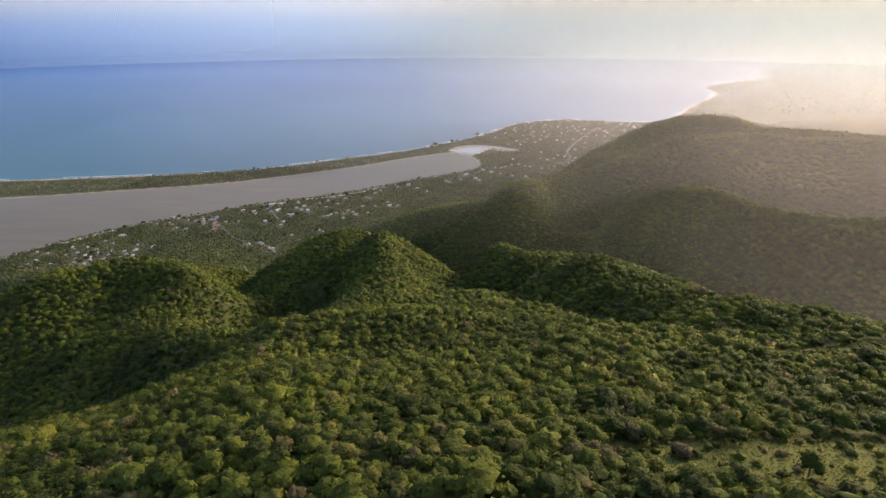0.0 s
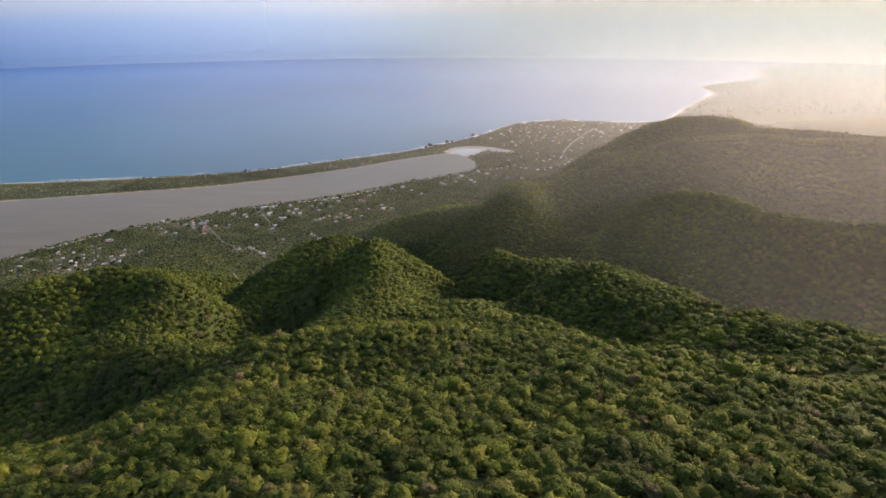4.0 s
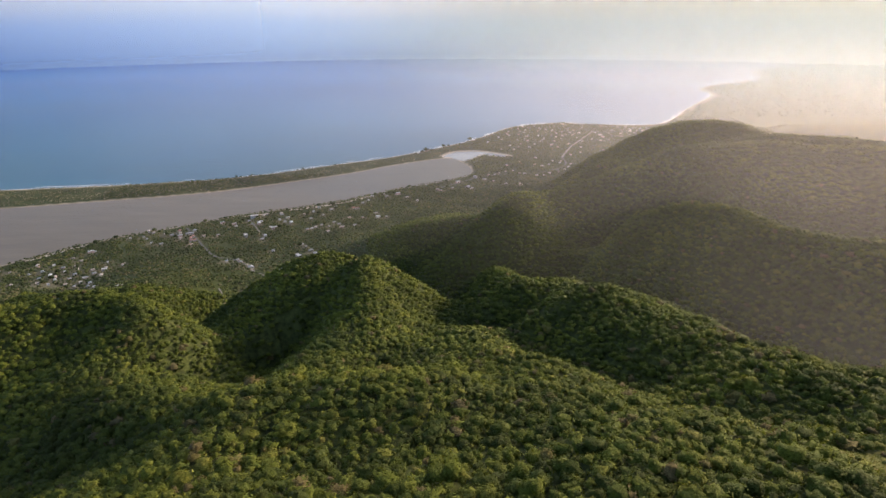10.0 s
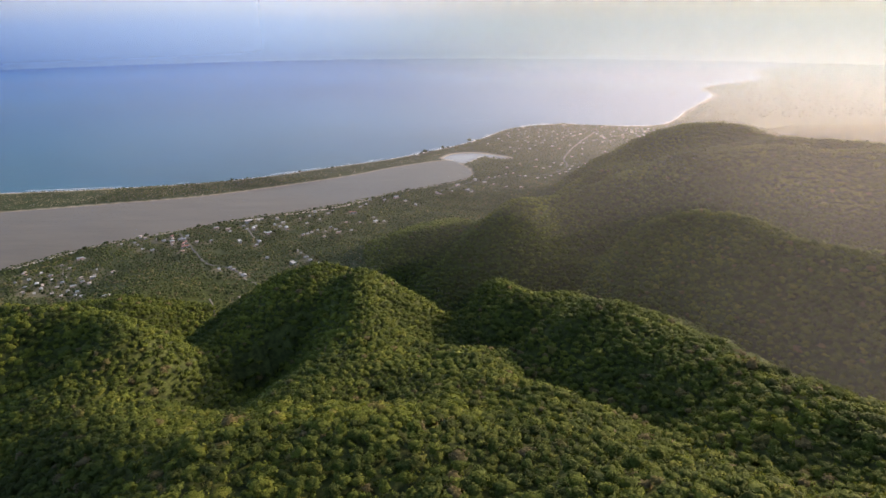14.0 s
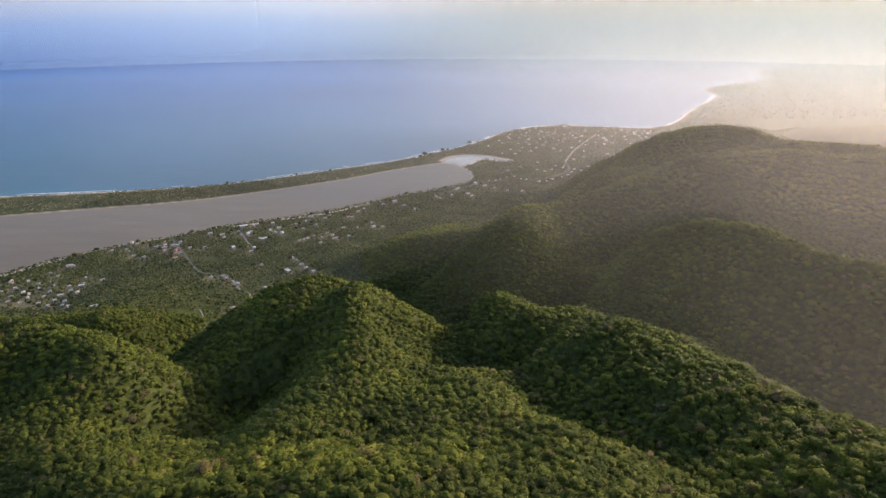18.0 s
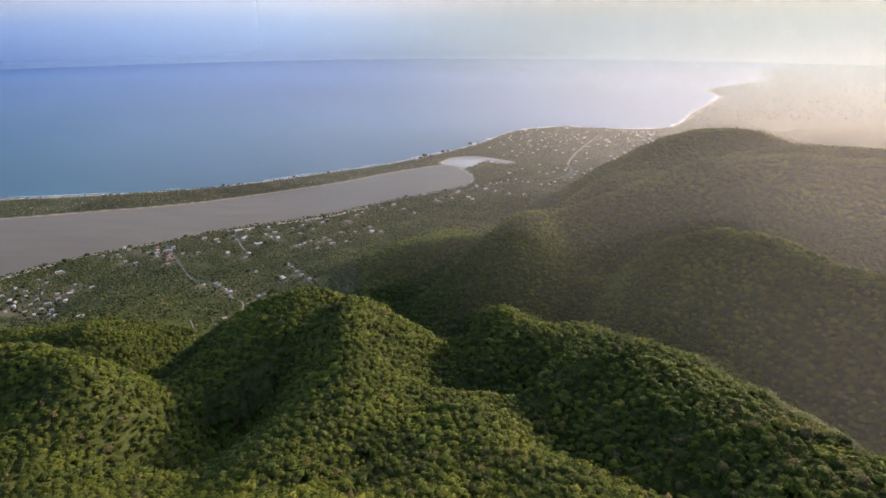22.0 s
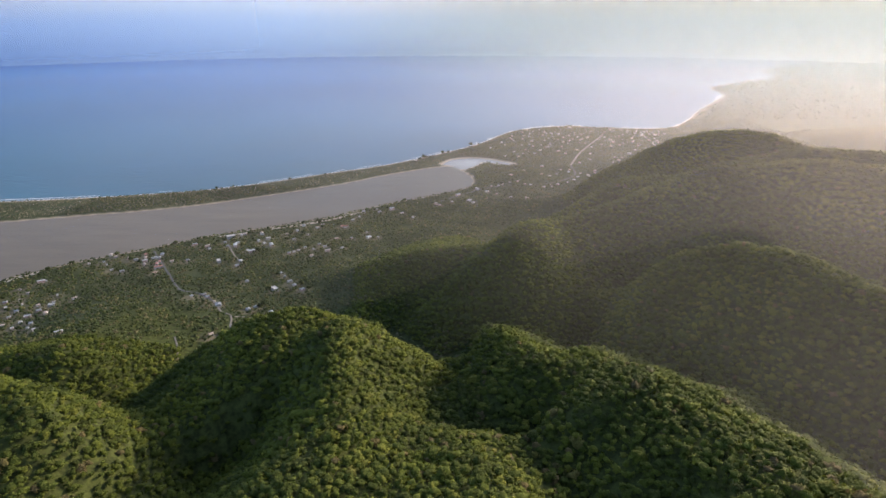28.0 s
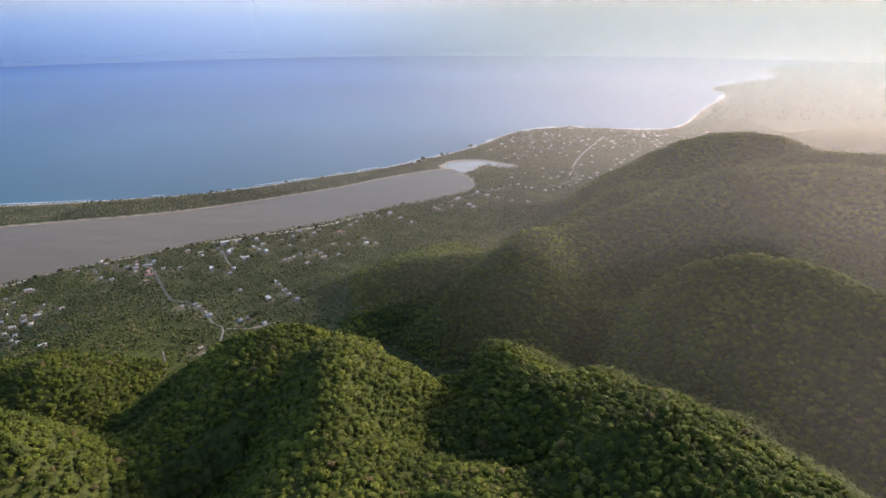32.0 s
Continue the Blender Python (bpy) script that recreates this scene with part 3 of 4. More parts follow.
WALL_PAINTS = [plain_material("wall_white", (0.44, 0.43, 0.41), (0.58, 0.56, 0.53), 0.6), plain_material("wall_cream", (0.55, 0.46, 0.34), (0.66, 0.57, 0.44), 0.6),
               plain_material("wall_pink", (0.50, 0.33, 0.28), (0.60, 0.42, 0.36), 0.6), plain_material("wall_block", (0.28, 0.27, 0.25), (0.38, 0.36, 0.34), 0.8)]
ROOFS = [("white sheet-metal", plain_material("roof_white", (0.30, 0.295, 0.285), (0.46, 0.45, 0.43), 0.5, 0.5, 0.2)),
         ("grey zinc", plain_material("roof_zinc", (0.19, 0.187, 0.18), (0.29, 0.285, 0.275), 0.5, 0.45, 0.5)),
         ("faded red", plain_material("roof_red", (0.20, 0.085, 0.065), (0.29, 0.135, 0.105), 0.5, 0.7)),
         ("rust-streaked", plain_material("roof_rust", (0.24, 0.16, 0.11), (0.40, 0.33, 0.28), 0.4, 0.7)),
         ("pale concrete", plain_material("roof_concrete", (0.30, 0.29, 0.27), (0.40, 0.38, 0.36), 0.5, 0.9))]
PANE = plain_material("window_glass", (0.02, 0.025, 0.03), (0.05, 0.055, 0.06), 1.0, 0.12)
DOOR = plain_material("door_wood", (0.12, 0.08, 0.05), (0.20, 0.14, 0.09), 1.5, 0.6)
TRIM = plain_material("house_trim", (0.62, 0.61, 0.58), (0.72, 0.71, 0.68), 1.0, 0.6)


def add_box(bm, x0, x1, y0, y1, z0, z1):
    v = [bm.verts.new(p) for p in ((x0, y0, z0), (x1, y0, z0), (x1, y1, z0), (x0, y1, z0), (x0, y0, z1), (x1, y0, z1), (x1, y1, z1), (x0, y1, z1))]
    for f in ((0, 3, 2, 1), (4, 5, 6, 7), (0, 1, 5, 4), (1, 2, 6, 5), (2, 3, 7, 6), (3, 0, 4, 7)):
        bm.faces.new([v[k] for k in f])


def boxed(*b):
    bm = bmesh.new()
    add_box(bm, *b)
    return bm


def roof_mesh(w, d, z, rise, hip, flat):
    """A hipped or gabled roof with an overhang and a fascia, or a flat slab with a parapet."""
    bm = bmesh.new()
    if flat:
        add_box(bm, -w, w, -d, d, z, z + 0.3)
        for b in ((-w, w, -d, -d + 0.25), (-w, w, d - 0.25, d), (-w, -w + 0.25, -d + 0.25, d - 0.25), (w - 0.25, w, -d + 0.25, d - 0.25)):
            add_box(bm, *b, z + 0.3, z + 0.75)
        return bm
    lo = [bm.verts.new(p) for p in ((-w, -d, z - 0.2), (w, -d, z - 0.2), (w, d, z - 0.2), (-w, d, z - 0.2))]
    ev = [bm.verts.new(p) for p in ((-w, -d, z), (w, -d, z), (w, d, z), (-w, d, z))]
    r = [bm.verts.new((-w + hip, 0, z + rise)), bm.verts.new((w - hip, 0, z + rise))]
    bm.faces.new(lo[::-1])
    for a in range(4):
        bm.faces.new((lo[a], lo[(a + 1) % 4], ev[(a + 1) % 4], ev[a]))
    bm.faces.new((ev[0], ev[1], r[1], r[0]))
    bm.faces.new((ev[2], ev[3], r[0], r[1]))
    bm.faces.new((ev[1], ev[2], r[1]))
    bm.faces.new((ev[3], ev[0], r[0]))
    return bm


def house(kind, seed):
    """A small village house: walls, roof, door, framed windows, some with a veranda."""
    r = random.Random(seed)
    w, d, h = r.uniform(4.5, 7.5), r.uniform(3.4, 5.0), r.uniform(2.7, 3.4)
    if seed % 5 == 0:
        w, h = w * 1.4, h * 1.9
    name, roof = ROOFS[kind]
    paint = WALL_PAINTS[seed % 4]
    base = new("house")
    base.empty_display_size = 1
    tagged(base, f"small {('white', 'cream', 'pink', 'bare block')[seed % 4]} house with a {name} roof among trees", "house", "village houses")
    part("wall", boxed(-w, w, -d, d, -1.5, h), paint, base)
    part("roof", roof_mesh(w + 0.6, d + 0.6, h + 0.01, r.uniform(1.3, 2.0), r.choice((0.0, 2.5, 3.5)), kind == 4), roof, base)
    part("door", boxed(-0.5, 0.5, -d - 0.07, -d - 0.003, 0.05, 2.1), DOOR, base)
    storeys = (1.0,) if h < 4 else (1.0, 3.9)
    for z in storeys:
        for side in (-1, 1):
            for x in (-w * 0.6, w * 0.6):
                win = part("window", boxed(x - 0.7, x + 0.7, side * (d + 0.05) - 0.045, side * (d + 0.05) + 0.045, z, z + 1.2), TRIM, base)
                part("pane", boxed(x - 0.6, x + 0.6, side * (d + 0.075) - 0.03, side * (d + 0.075) + 0.03, z + 0.1, z + 1.1), PANE, win)
    if seed % 3 == 0:
        part("veranda_roof", boxed(-w * 0.8, w * 0.8, -d - 2.6, -d - 0.61, h - 0.35, h - 0.2), roof, base)
        for x in (-w * 0.75, 0.9, w * 0.75):
            part("veranda_post", boxed(x - 0.09, x + 0.09, -d - 2.45, -d - 2.27, -1.5, h - 0.352), TRIM, base)
    return base


LOTS = {
    "shore_row": [(-452, 921), (-437, 884), (-406, 860), (-403, 919), (-385, 904), (-380, 906), (-388, 883), (-371, 881), (-371, 890), (-361, 854), (-364, 870), (-420, 905), (-407, 899), (-439, 910)],
    "hill_foot": [(-276, 759), (-265, 766), (-258, 758), (-245, 743), (-237, 733), (-214, 652), (-233, 815), (-199, 839), (-191, 828), (-180, 808), (-191, 783), (-159, 780), (-171, 794), (-264, 888), (-264, 872), (-293, 888), (-176, 715), (-197, 731), (-202, 722)],
    "village_west": [(-350, 954), (-330, 949), (-324, 939), (-308, 981), (-292, 997), (-296, 993), (-292, 961), (-291, 948), (-311, 964), (-302, 950), (-268, 930), (-261, 924), (-268, 999), (-253, 978), (-264, 969), (-208, 917), (-203, 923), (-198, 929), (-191, 940), (-178, 932), (-164, 941)],
    "village_east": [(-214, 1035), (-199, 995), (-185, 1038), (-191, 1026), (-231, 998), (-215, 975), (-218, 1012), (-132, 977), (-113, 1002), (-107, 978), (-94, 980), (-139, 935), (-111, 1116), (-104, 1102), (-130, 1102), (-154, 1031), (-148, 1028), (-47, 1073), (-12, 1145), (-6, 1139), (-67, 1095), (-142, 1061), (-134, 1077), (-85, 1116)],
    "lagoon_head": [(104, 1260), (112, 1271), (91, 1257), (80, 1220), (63, 1235), (128, 1282), (144, 1290), (155, 1270), (165, 1263), (188, 1246), (202, 1250), (217, 1265), (144, 1154), (119, 1180), (97, 1205), (212, 1330), (198, 1344), (16, 1157), (45, 1159), (52, 1150), (27, 1196)],
    "lagoon_west": [(-494, 745), (-510, 779), (-494, 772), (-471, 766), (-477, 727), (-462, 732), (-483, 757), (-421, 701), (-475, 711), (-455, 712), (-464, 747), (-409, 693), (-359, 658), (-489, 829), (-485, 832)],
    "spit": [(-540, 1217), (-528, 1212), (-61, 1466)],
}
SPOTS = [p for lots in LOTS.values() for p in lots]
r = random.Random(5)
# the town beyond the lagoon, and a few more roofs between the village houses
def room(x, y, gap):
    return all((x - a) ** 2 + (y - b) ** 2 > gap * gap for a, b in SPOTS) and min(np.min(np.hypot(q[:, 0] - x, q[:, 1] - y)) for q in ROAD_LINES) > 9


def fill(count, cx, cy, sx, sy, gap):
    n = 0
    for _ in range(count * 12):
        x, y = r.gauss(cx, sx), r.gauss(cy, sy)
        if n < count and float(land(x, y)) > 1.2 and float(land(x, y)) < 30 and float(edge_at(x, y, 0)) > 25 and float(edge_at(x, y, 1)) > 10 and float(edge_at(x, y, 2)) > 12 and room(x, y, gap):
            SPOTS.append((x, y))
            n += 1


fill(75, 400, 1660, 110, 90, 15)
fill(22, 250, 1740, 60, 60, 18)
fill(12, 170, 1600, 60, 60, 25)
fill(16, 260, 1330, 60, 40, 18)
fill(6, -240, 960, 50, 40, 13)
fill(8, -400, 900, 26, 18, 11)
fill(26, -480, 745, 38, 28, 11)
fill(30, 560, 1790, 60, 40, 15)
fill(45, 1180, 2330, 200, 160, 22)
RED = {(-371, 881), (-371, 890), (-364, 870), (-403, 919), (-154, 1031), (-148, 1028)}
MODELS, FIRST = {}, {}
for k, (x, y) in enumerate(SPOTS):
    kind = 2 if (x, y) in RED else r.choice((0, 1, 1, 1, 3, 3, 4))
    key = (kind, r.randrange(4 if kind != 2 else 2))
    turn = r.choice((30, 30, 120, 35, -60)) + r.uniform(-12, 12)
    m = pose(x, y, float(land(x, y)) + 0.35, 0, 0, turn) @ Matrix.Scale((r.uniform(0.3, 0.52) * (0.85 if x < -420 else 1.0) if y < 1300 else r.uniform(0.34, 0.5)) * (1.25 if k % 9 == 0 else 1.0), 4)
    if key not in MODELS:
        MODELS[key] = house(kind, kind * 7 + key[1] * 3 + 1)
        FIRST[key] = m
    else:
        copy_thing(MODELS[key], m)
for key, m in FIRST.items():
    MODELS[key].matrix_basis = m
LOT_X, LOT_Y = np.array([p[0] for p in SPOTS]), np.array([p[1] for p in SPOTS])
trodden = np.zeros(GX.shape)
for a, b in zip(LOT_X[LOT_Y < 1240], LOT_Y[LOT_Y < 1240]):
    trodden = np.maximum(trodden, np.clip(1.5 - np.hypot(GX - a, GY - b + 4) / 7.5, 0, 0.6))
ground_mesh.attributes.new("yard", "FLOAT", "POINT").data.foreach_set("value", trodden.astype(np.float32).ravel())


def open_ground(x, y):
    """False where a house or a road stands, with the yard in front of it."""
    keep = np.ones(len(x), bool)
    for a, b in zip(LOT_X, LOT_Y):
        keep &= ((x - a) / 4.4) ** 2 + ((y - b + 3) / 6.0) ** 2 > 1
    for q, w in zip(ROAD_LINES, ROAD_WIDTHS):
        keep &= nearest(x, y, q)[0] > w / 2 + 1.0
    return keep


# ---- trees ----
def crown(blades, rings, turns, seed, flat=0.72, even=0.62):
    """One crown of radius 1 about the origin: a lumpy body of several lobes, open below, with small leaf sprays standing proud of it.
    Corners and soft normals, four corners a face."""
    r = np.random.RandomState(seed)
    k = r.randint(5, 9)
    a = r.uniform(-0.5, 0.5, k) + np.arange(k) * 6.28 / k
    ring = r.uniform(0.3, 0.78, k)
    c = np.vstack([np.stack([ring * np.cos(a), ring * np.sin(a), r.uniform(-0.3, 0.3, k)], -1), [(r.uniform(-0.3, 0.3), r.uniform(-0.3, 0.3), 0.22)]])
    rad = np.append(r.uniform(0.2, 0.42, k), r.uniform(0.34, 0.5))

    def skin(d):
        """Reach of the lobes in the directions d, with a little unevenness."""
        cd = d @ c.T
        root = cd ** 2 - (c ** 2).sum(1) + rad ** 2
        reach = np.where(root > 0, cd + np.sqrt(np.maximum(root, 0)), 0.3)
        return np.maximum(reach.max(-1), 0.42) * (1 + 0.06 * np.sin(d @ np.array([9.0, 4.0, 7.0]) + seed))

    quads, soft = [], []
    if rings:
        lat = np.linspace(1.5, -0.45, rings + 1) + np.append(0, r.uniform(-0.08, 0.08, rings))
        lon = np.arange(turns + 1) * 6.2832 / turns + r.uniform(0, 6)
        la, lo = np.meshgrid(lat, lon, indexing="ij")
        d = np.stack([np.cos(la) * np.cos(lo), np.cos(la) * np.sin(lo), np.sin(la)], -1)
        p = skin(d) * r.uniform(0.74, 1.1, la.shape)
        p[0], p[:, -1] = p[0, 0], p[:, 0]
        p = d * p[..., None]
        gu = np.gradient(p, axis=0)
        gv = (np.roll(p[:, :-1], -1, 1) - np.roll(p[:, :-1], 1, 1))
        gv = np.concatenate([gv, gv[:, :1]], 1)
        nrm = np.cross(gv, -gu) * -1
        nrm /= np.maximum(np.linalg.norm(nrm, axis=-1, keepdims=True), 1e-6)
        nrm = np.where((nrm * d).sum(-1, keepdims=True) < 0, -nrm, nrm) + 0.5 * d
        nrm[0] = (0, 0, 1)
        nrm /= np.linalg.norm(nrm, axis=-1, keepdims=True)
        for m, out in ((p, quads), (nrm, soft)):
            out.append(np.stack([m[:-1, :-1], m[1:, :-1], m[1:, 1:], m[:-1, 1:]], 2).reshape(-1, 4, 3))
    d = r.normal(size=(blades * 3, 3))
    d /= np.linalg.norm(d, axis=1, keepdims=True)
    d = d[d[:, 2] > -0.35][:blades]
    at = d * (skin(d) * r.uniform(0.88, 1.22, len(d)))[:, None]
    face = d + (0, 0, 0.2) + r.normal(size=d.shape) * 0.35
    face /= np.linalg.norm(face, axis=1, keepdims=True)
    u = np.cross(face, r.normal(size=face.shape))
    u /= np.linalg.norm(u, axis=1, keepdims=True)
    w = np.cross(face, u)
    size = r.uniform(0.5, 1.2, (len(d), 1)) * (1.15 if rings else 1.3) / math.sqrt(blades + 8)
    quads.append(np.stack([at + u * size * p * r.uniform(0.5, 1.2, size.shape) + w * size * q * r.uniform(0.5, 1.2, size.shape) for p, q in ((-1, -0.7), (0.9, -1), (1, 0.8), (-0.8, 1))], 1))
    turned = even * (d + (0, 0, 0.15)) + (1 - even) * face
    turned /= np.linalg.norm(turned, axis=1, keepdims=True)
    soft.append(np.repeat(turned[:, None], 4, axis=1))
    return (np.concatenate(quads) * (1, 1, flat)).reshape(-1, 3), np.concatenate(soft).reshape(-1, 3)


def sprays(name, verts, normals, material):
    me = mesh_from(name, verts, np.arange(len(verts), dtype=np.int32).reshape(-1, 4), material, True)
    me.normals_split_custom_set_from_vertices(normals.astype(np.float32))
    return me


def woods(name, x, y, z, radius, tall, protos, material, label, category, seed, vary=1.0):
    """Many crowns joined into one mesh; each crown carries one tint."""
    r = np.random.RandomState(seed)
    pick = r.randint(0, len(protos), len(x))
    turn = r.uniform(0, 6.28, len(x))
    tint = np.clip(0.42 + vary * (r.normal(0, 0.22, len(x)) + 0.18 * waves(x, y, 60, seed)), 0.02, 0.95)
    tint = np.where(r.uniform(size=len(x)) < 0.025 * vary, 0.98, tint)
    verts, tints, norms = [], [], []
    lean = np.stack([land(x - 6, y) - land(x + 6, y), land(x, y - 6) - land(x, y + 6), np.full(len(x), 12.0)], -1)
    lean *= 0.6 / np.linalg.norm(lean, axis=1, keepdims=True)
    for k, (p, nn) in enumerate(protos):
        m = np.where(pick == k)[0]
        cs, sn, rr = np.cos(turn[m])[:, None], np.sin(turn[m])[:, None], radius[m][:, None]
        vx = (p[None, :, 0] * cs - p[None, :, 1] * sn) * rr + x[m][:, None]
        vy = (p[None, :, 0] * sn + p[None, :, 1] * cs) * rr + y[m][:, None]
        vz = p[None, :, 2] * rr * tall[m][:, None] + z[m][:, None]
        verts.append(np.stack([vx, vy, vz], -1).reshape(-1, 3))
        turned = np.stack([nn[None, :, 0] * cs - nn[None, :, 1] * sn, nn[None, :, 0] * sn + nn[None, :, 1] * cs, np.tile(nn[:, 2], (len(m), 1))], -1) + lean[m][:, None]
        norms.append((turned / np.linalg.norm(turned, axis=-1, keepdims=True)).reshape(-1, 3))
        tints.append(np.repeat(tint[m], len(p)))
    me = sprays(name, np.vstack(verts), np.vstack(norms), material)
    me.attributes.new("tint", "FLOAT", "POINT").data.foreach_set("value", np.concatenate(tints).astype(np.float32))
    return tagged(new(name, me), label, category, kind="stuff")


def scatter(x0, x1, y0, y1, step, seed):
    r = np.random.RandomState(seed)
    X, Y = np.meshgrid(np.arange(x0, x1, step), np.arange(y0, y1, step))
    X[1::2] += step / 2
    x, y = X.ravel() + r.uniform(-0.42, 0.42, X.size) * step, Y.ravel() + r.uniform(-0.42, 0.42, X.size) * step
    return x, y, r


def wooded(x, y):
    """Open grass on the near brow is left bare."""
    return clearing(x, y) > 1


PROTO_FORE = [crown(150, 4, 10, 100 + k, 0.8, 0.5) for k in range(10)]
PROTO_NEAR = [crown(60, 3, 8, 150 + k, 0.78, 0.5) for k in range(10)]
PROTO_MID = [crown(18, 2, 7, 200 + k, 0.74, 0.6) for k in range(10)]
PROTO_FAR = [crown(3, 2, 5, 300 + k, 0.66, 0.7) for k in range(8)]
PROTO_LOW = [crown(3, 2, 5, 400 + k, 0.75, 0.7) for k in range(6)]


def plant(name, x, y, r, lo, hi, protos, material, label, seed, base=0.9, vary=1.0, uneven=1.0):
    z = land(x, y)
    rad = (lo + (hi - lo) * r.uniform(size=len(x)) ** 1.8) * np.where(r.uniform(size=len(x)) < 0.05, 1.25, 1.0)
    lift = 2.6 * base + rad * uneven * r.uniform(-0.25, 0.35, len(x))
    return woods(name, x, y, z + lift, rad, r.uniform(0.85, 1.25, len(x)), protos, material, label, "forest", seed, vary)


def crown_mesh(proto, material, up, spread=1.0):
    return sprays("crown", proto[0] * (spread, spread, 1.0) + (0, 0, up), proto[1], material)


def limb(bm, a, b, ra, rb, sides=6):
    """A tapered round limb from a to b."""
    a, b = Vector(a), Vector(b)
    q = (b - a).to_track_quat("Z", "Y").to_matrix()
    rings = []
    for p, rad in ((a, ra), ((a + b) / 2 + Vector((ra * 0.6, -ra * 0.4, 0)), (ra + rb) / 2), (b, rb)):
        rings.append([bm.verts.new(p + q @ Vector((rad * math.cos(k * 6.2832 / sides), rad * math.sin(k * 6.2832 / sides), 0))) for k in range(sides)])
    for lo, hi in zip(rings, rings[1:]):
        for k in range(sides):
            bm.faces.new((lo[k], lo[(k + 1) % sides], hi[(k + 1) % sides], hi[k]))
    bm.faces.new(rings[-1])


def tree(seed, label, leaves, spread=1.0):
    """One tree with crown radius about 1: a forked trunk and a crown of leaf clumps over it."""
    rr = random.Random(seed)
    base = new("tree")
    tagged(base, label, "tree", "trees on the near slope")
    bm = bmesh.new()
    limb(bm, (0, 0, -0.5), (0.03, 0.02, 0.55), 0.085, 0.06)
    for k in range(5):
        a = k * 1.257 + rr.uniform(-0.4, 0.4)
        limb(bm, (0.03, 0.02, 0.45 + 0.05 * k), (0.62 * math.cos(a), 0.62 * math.sin(a), rr.uniform(0.85, 1.2)), 0.045, 0.014, 5)
    part("trunk", bm, BARK, base)
    top = new("crown", crown_mesh(crown(210, 7, 16, seed, 0.95, 0.7), leaves, 0.95, spread))
    top.parent = base
    return base


x, y, r = scatter(-330, 330, 84, 335, 3.6, 21)
m = (np.abs(x) < 0.8 * y + 40) & wooded(x, y)
x, y = x[m], y[m]
single = (y > 86) & (y < 132) & (x > -78) & (x < 88)
single &= np.cumsum(single) <= 290
fore = ~single & (y < 185)
plant("forest", x[fore], y[fore], r, 1.6, 4.2, PROTO_FORE, LEAF, "dense green dry forest below the brow", 30, 0.9, 1.0, 1.5)
fore = ~single & (y >= 185)
plant("forest", x[fore], y[fore], r, 1.6, 4.2, PROTO_NEAR, LEAF, "dense green dry forest on the near slopes", 31, 0.9, 1.0, 1.4)
SHAPES = [tree(500 + k, ("leafy green dry-forest tree with a rounded crown", "dense olive-green tree with a lobed crown", "spreading green tree with an uneven crown")[k % 3], LEAF_ONE, 1 + 0.12 * (k % 3)) for k in range(6)]
first = []
for k, (a, b) in enumerate(zip(x[single], y[single])):
    rad = r.uniform(1.8, 3.3)
    m4 = pose(a, b, float(land(a, b)) - 0.1, r.uniform(-4, 4), r.uniform(-4, 4), r.uniform(0, 360)) @ Matrix.Diagonal((rad, rad, rad * r.uniform(0.65, 0.95), 1))
    if k < len(SHAPES):
        first.append(m4)
    else:
        copy_thing(SHAPES[k % len(SHAPES)], m4)
for base, m4 in zip(SHAPES, first):
    base.matrix_basis = m4

x, y, r = scatter(-190, 190, -70, 84, 4.8, 20)
m = np.abs(x) < 175
plant("forest", x[m], y[m], r, 2.3, 4.0, PROTO_LOW, LEAF, "dense green dry forest on top of the brow", 29, 0.9, 1.0, 1.5)

# the grass clearing on the brow, with lone bushes and a small tree
GRASS = leaf_material("dry_grass", "tint", [(0.0, (0.085, 0.105, 0.020)), (0.5, (0.135, 0.138, 0.028)), (1.0, (0.19, 0.155, 0.045))], 0.8, 0.3)
BRUSH = leaf_material("dry_brush", "object", [(0.0, (0.13, 0.10, 0.055)), (0.5, (0.16, 0.13, 0.065)), (1.0, (0.11, 0.115, 0.04))], 0.8, 0.2)
x, y, r = scatter(-20, 175, 70, 200, 0.85, 27)
m = clearing(x, y) < 1.25
x, y = x[m], y[m]
size = r.uniform(0.3, 0.65, len(x))
woods("grass", x, y, land(x, y) + size * 0.25, size, r.uniform(0.8, 1.6, len(x)), [crown(8, 0, 0, 600 + k, 0.5) for k in range(5)], GRASS, "tufted yellow-green grass in a hillside clearing", "grass", 37)
for k, (a, b, rad, kind) in enumerate(((43, 103, 3.0, 1), (64, 96, 2.6, 0), (22, 95, 2.4, 1), (32, 98, 2.0, 0), (79, 106, 1.6, 1), (70, 103, 1.1, 0), (52, 94, 1.5, 1), (90, 98, 1.9, 0), (60, 104, 0.9, 1), (100, 104, 1.7, 1), (118, 182, 1.4, 1), (130, 179, 1.8, 0))):
    if k == 1:
        base = tree(701, "lone small green tree standing in the grass clearing", LEAF_ONE, 0.95)
        base.matrix_basis = pose(a, b, float(land(a, b)), 0, 0, 40) @ Matrix.Diagonal((rad, rad, rad * 1.45, 1))
        continue
    base = new("bush")
    tagged(base, ("low green bush in the grass clearing", "dry brown bush in the grass clearing")[kind], "bush", "bushes in the clearing")
    bm = bmesh.new()
    for j in range(6):
        limb(bm, (0, 0, -0.15), (0.5 * math.cos(j * 1.05), 0.5 * math.sin(j * 1.05), 0.45), 0.03, 0.01, 5)
    part("stem", bm, BARK, base)
    top = new("crown", crown_mesh(crown(200, 5, 12, 720 + k, 0.7, 0.7), (LEAF_ONE, BRUSH)[kind], 0.4))
    top.parent = base
    base.matrix_basis = pose(a, b, float(land(a, b)), 0, 0, k * 50) @ Matrix.Scale(rad, 4)

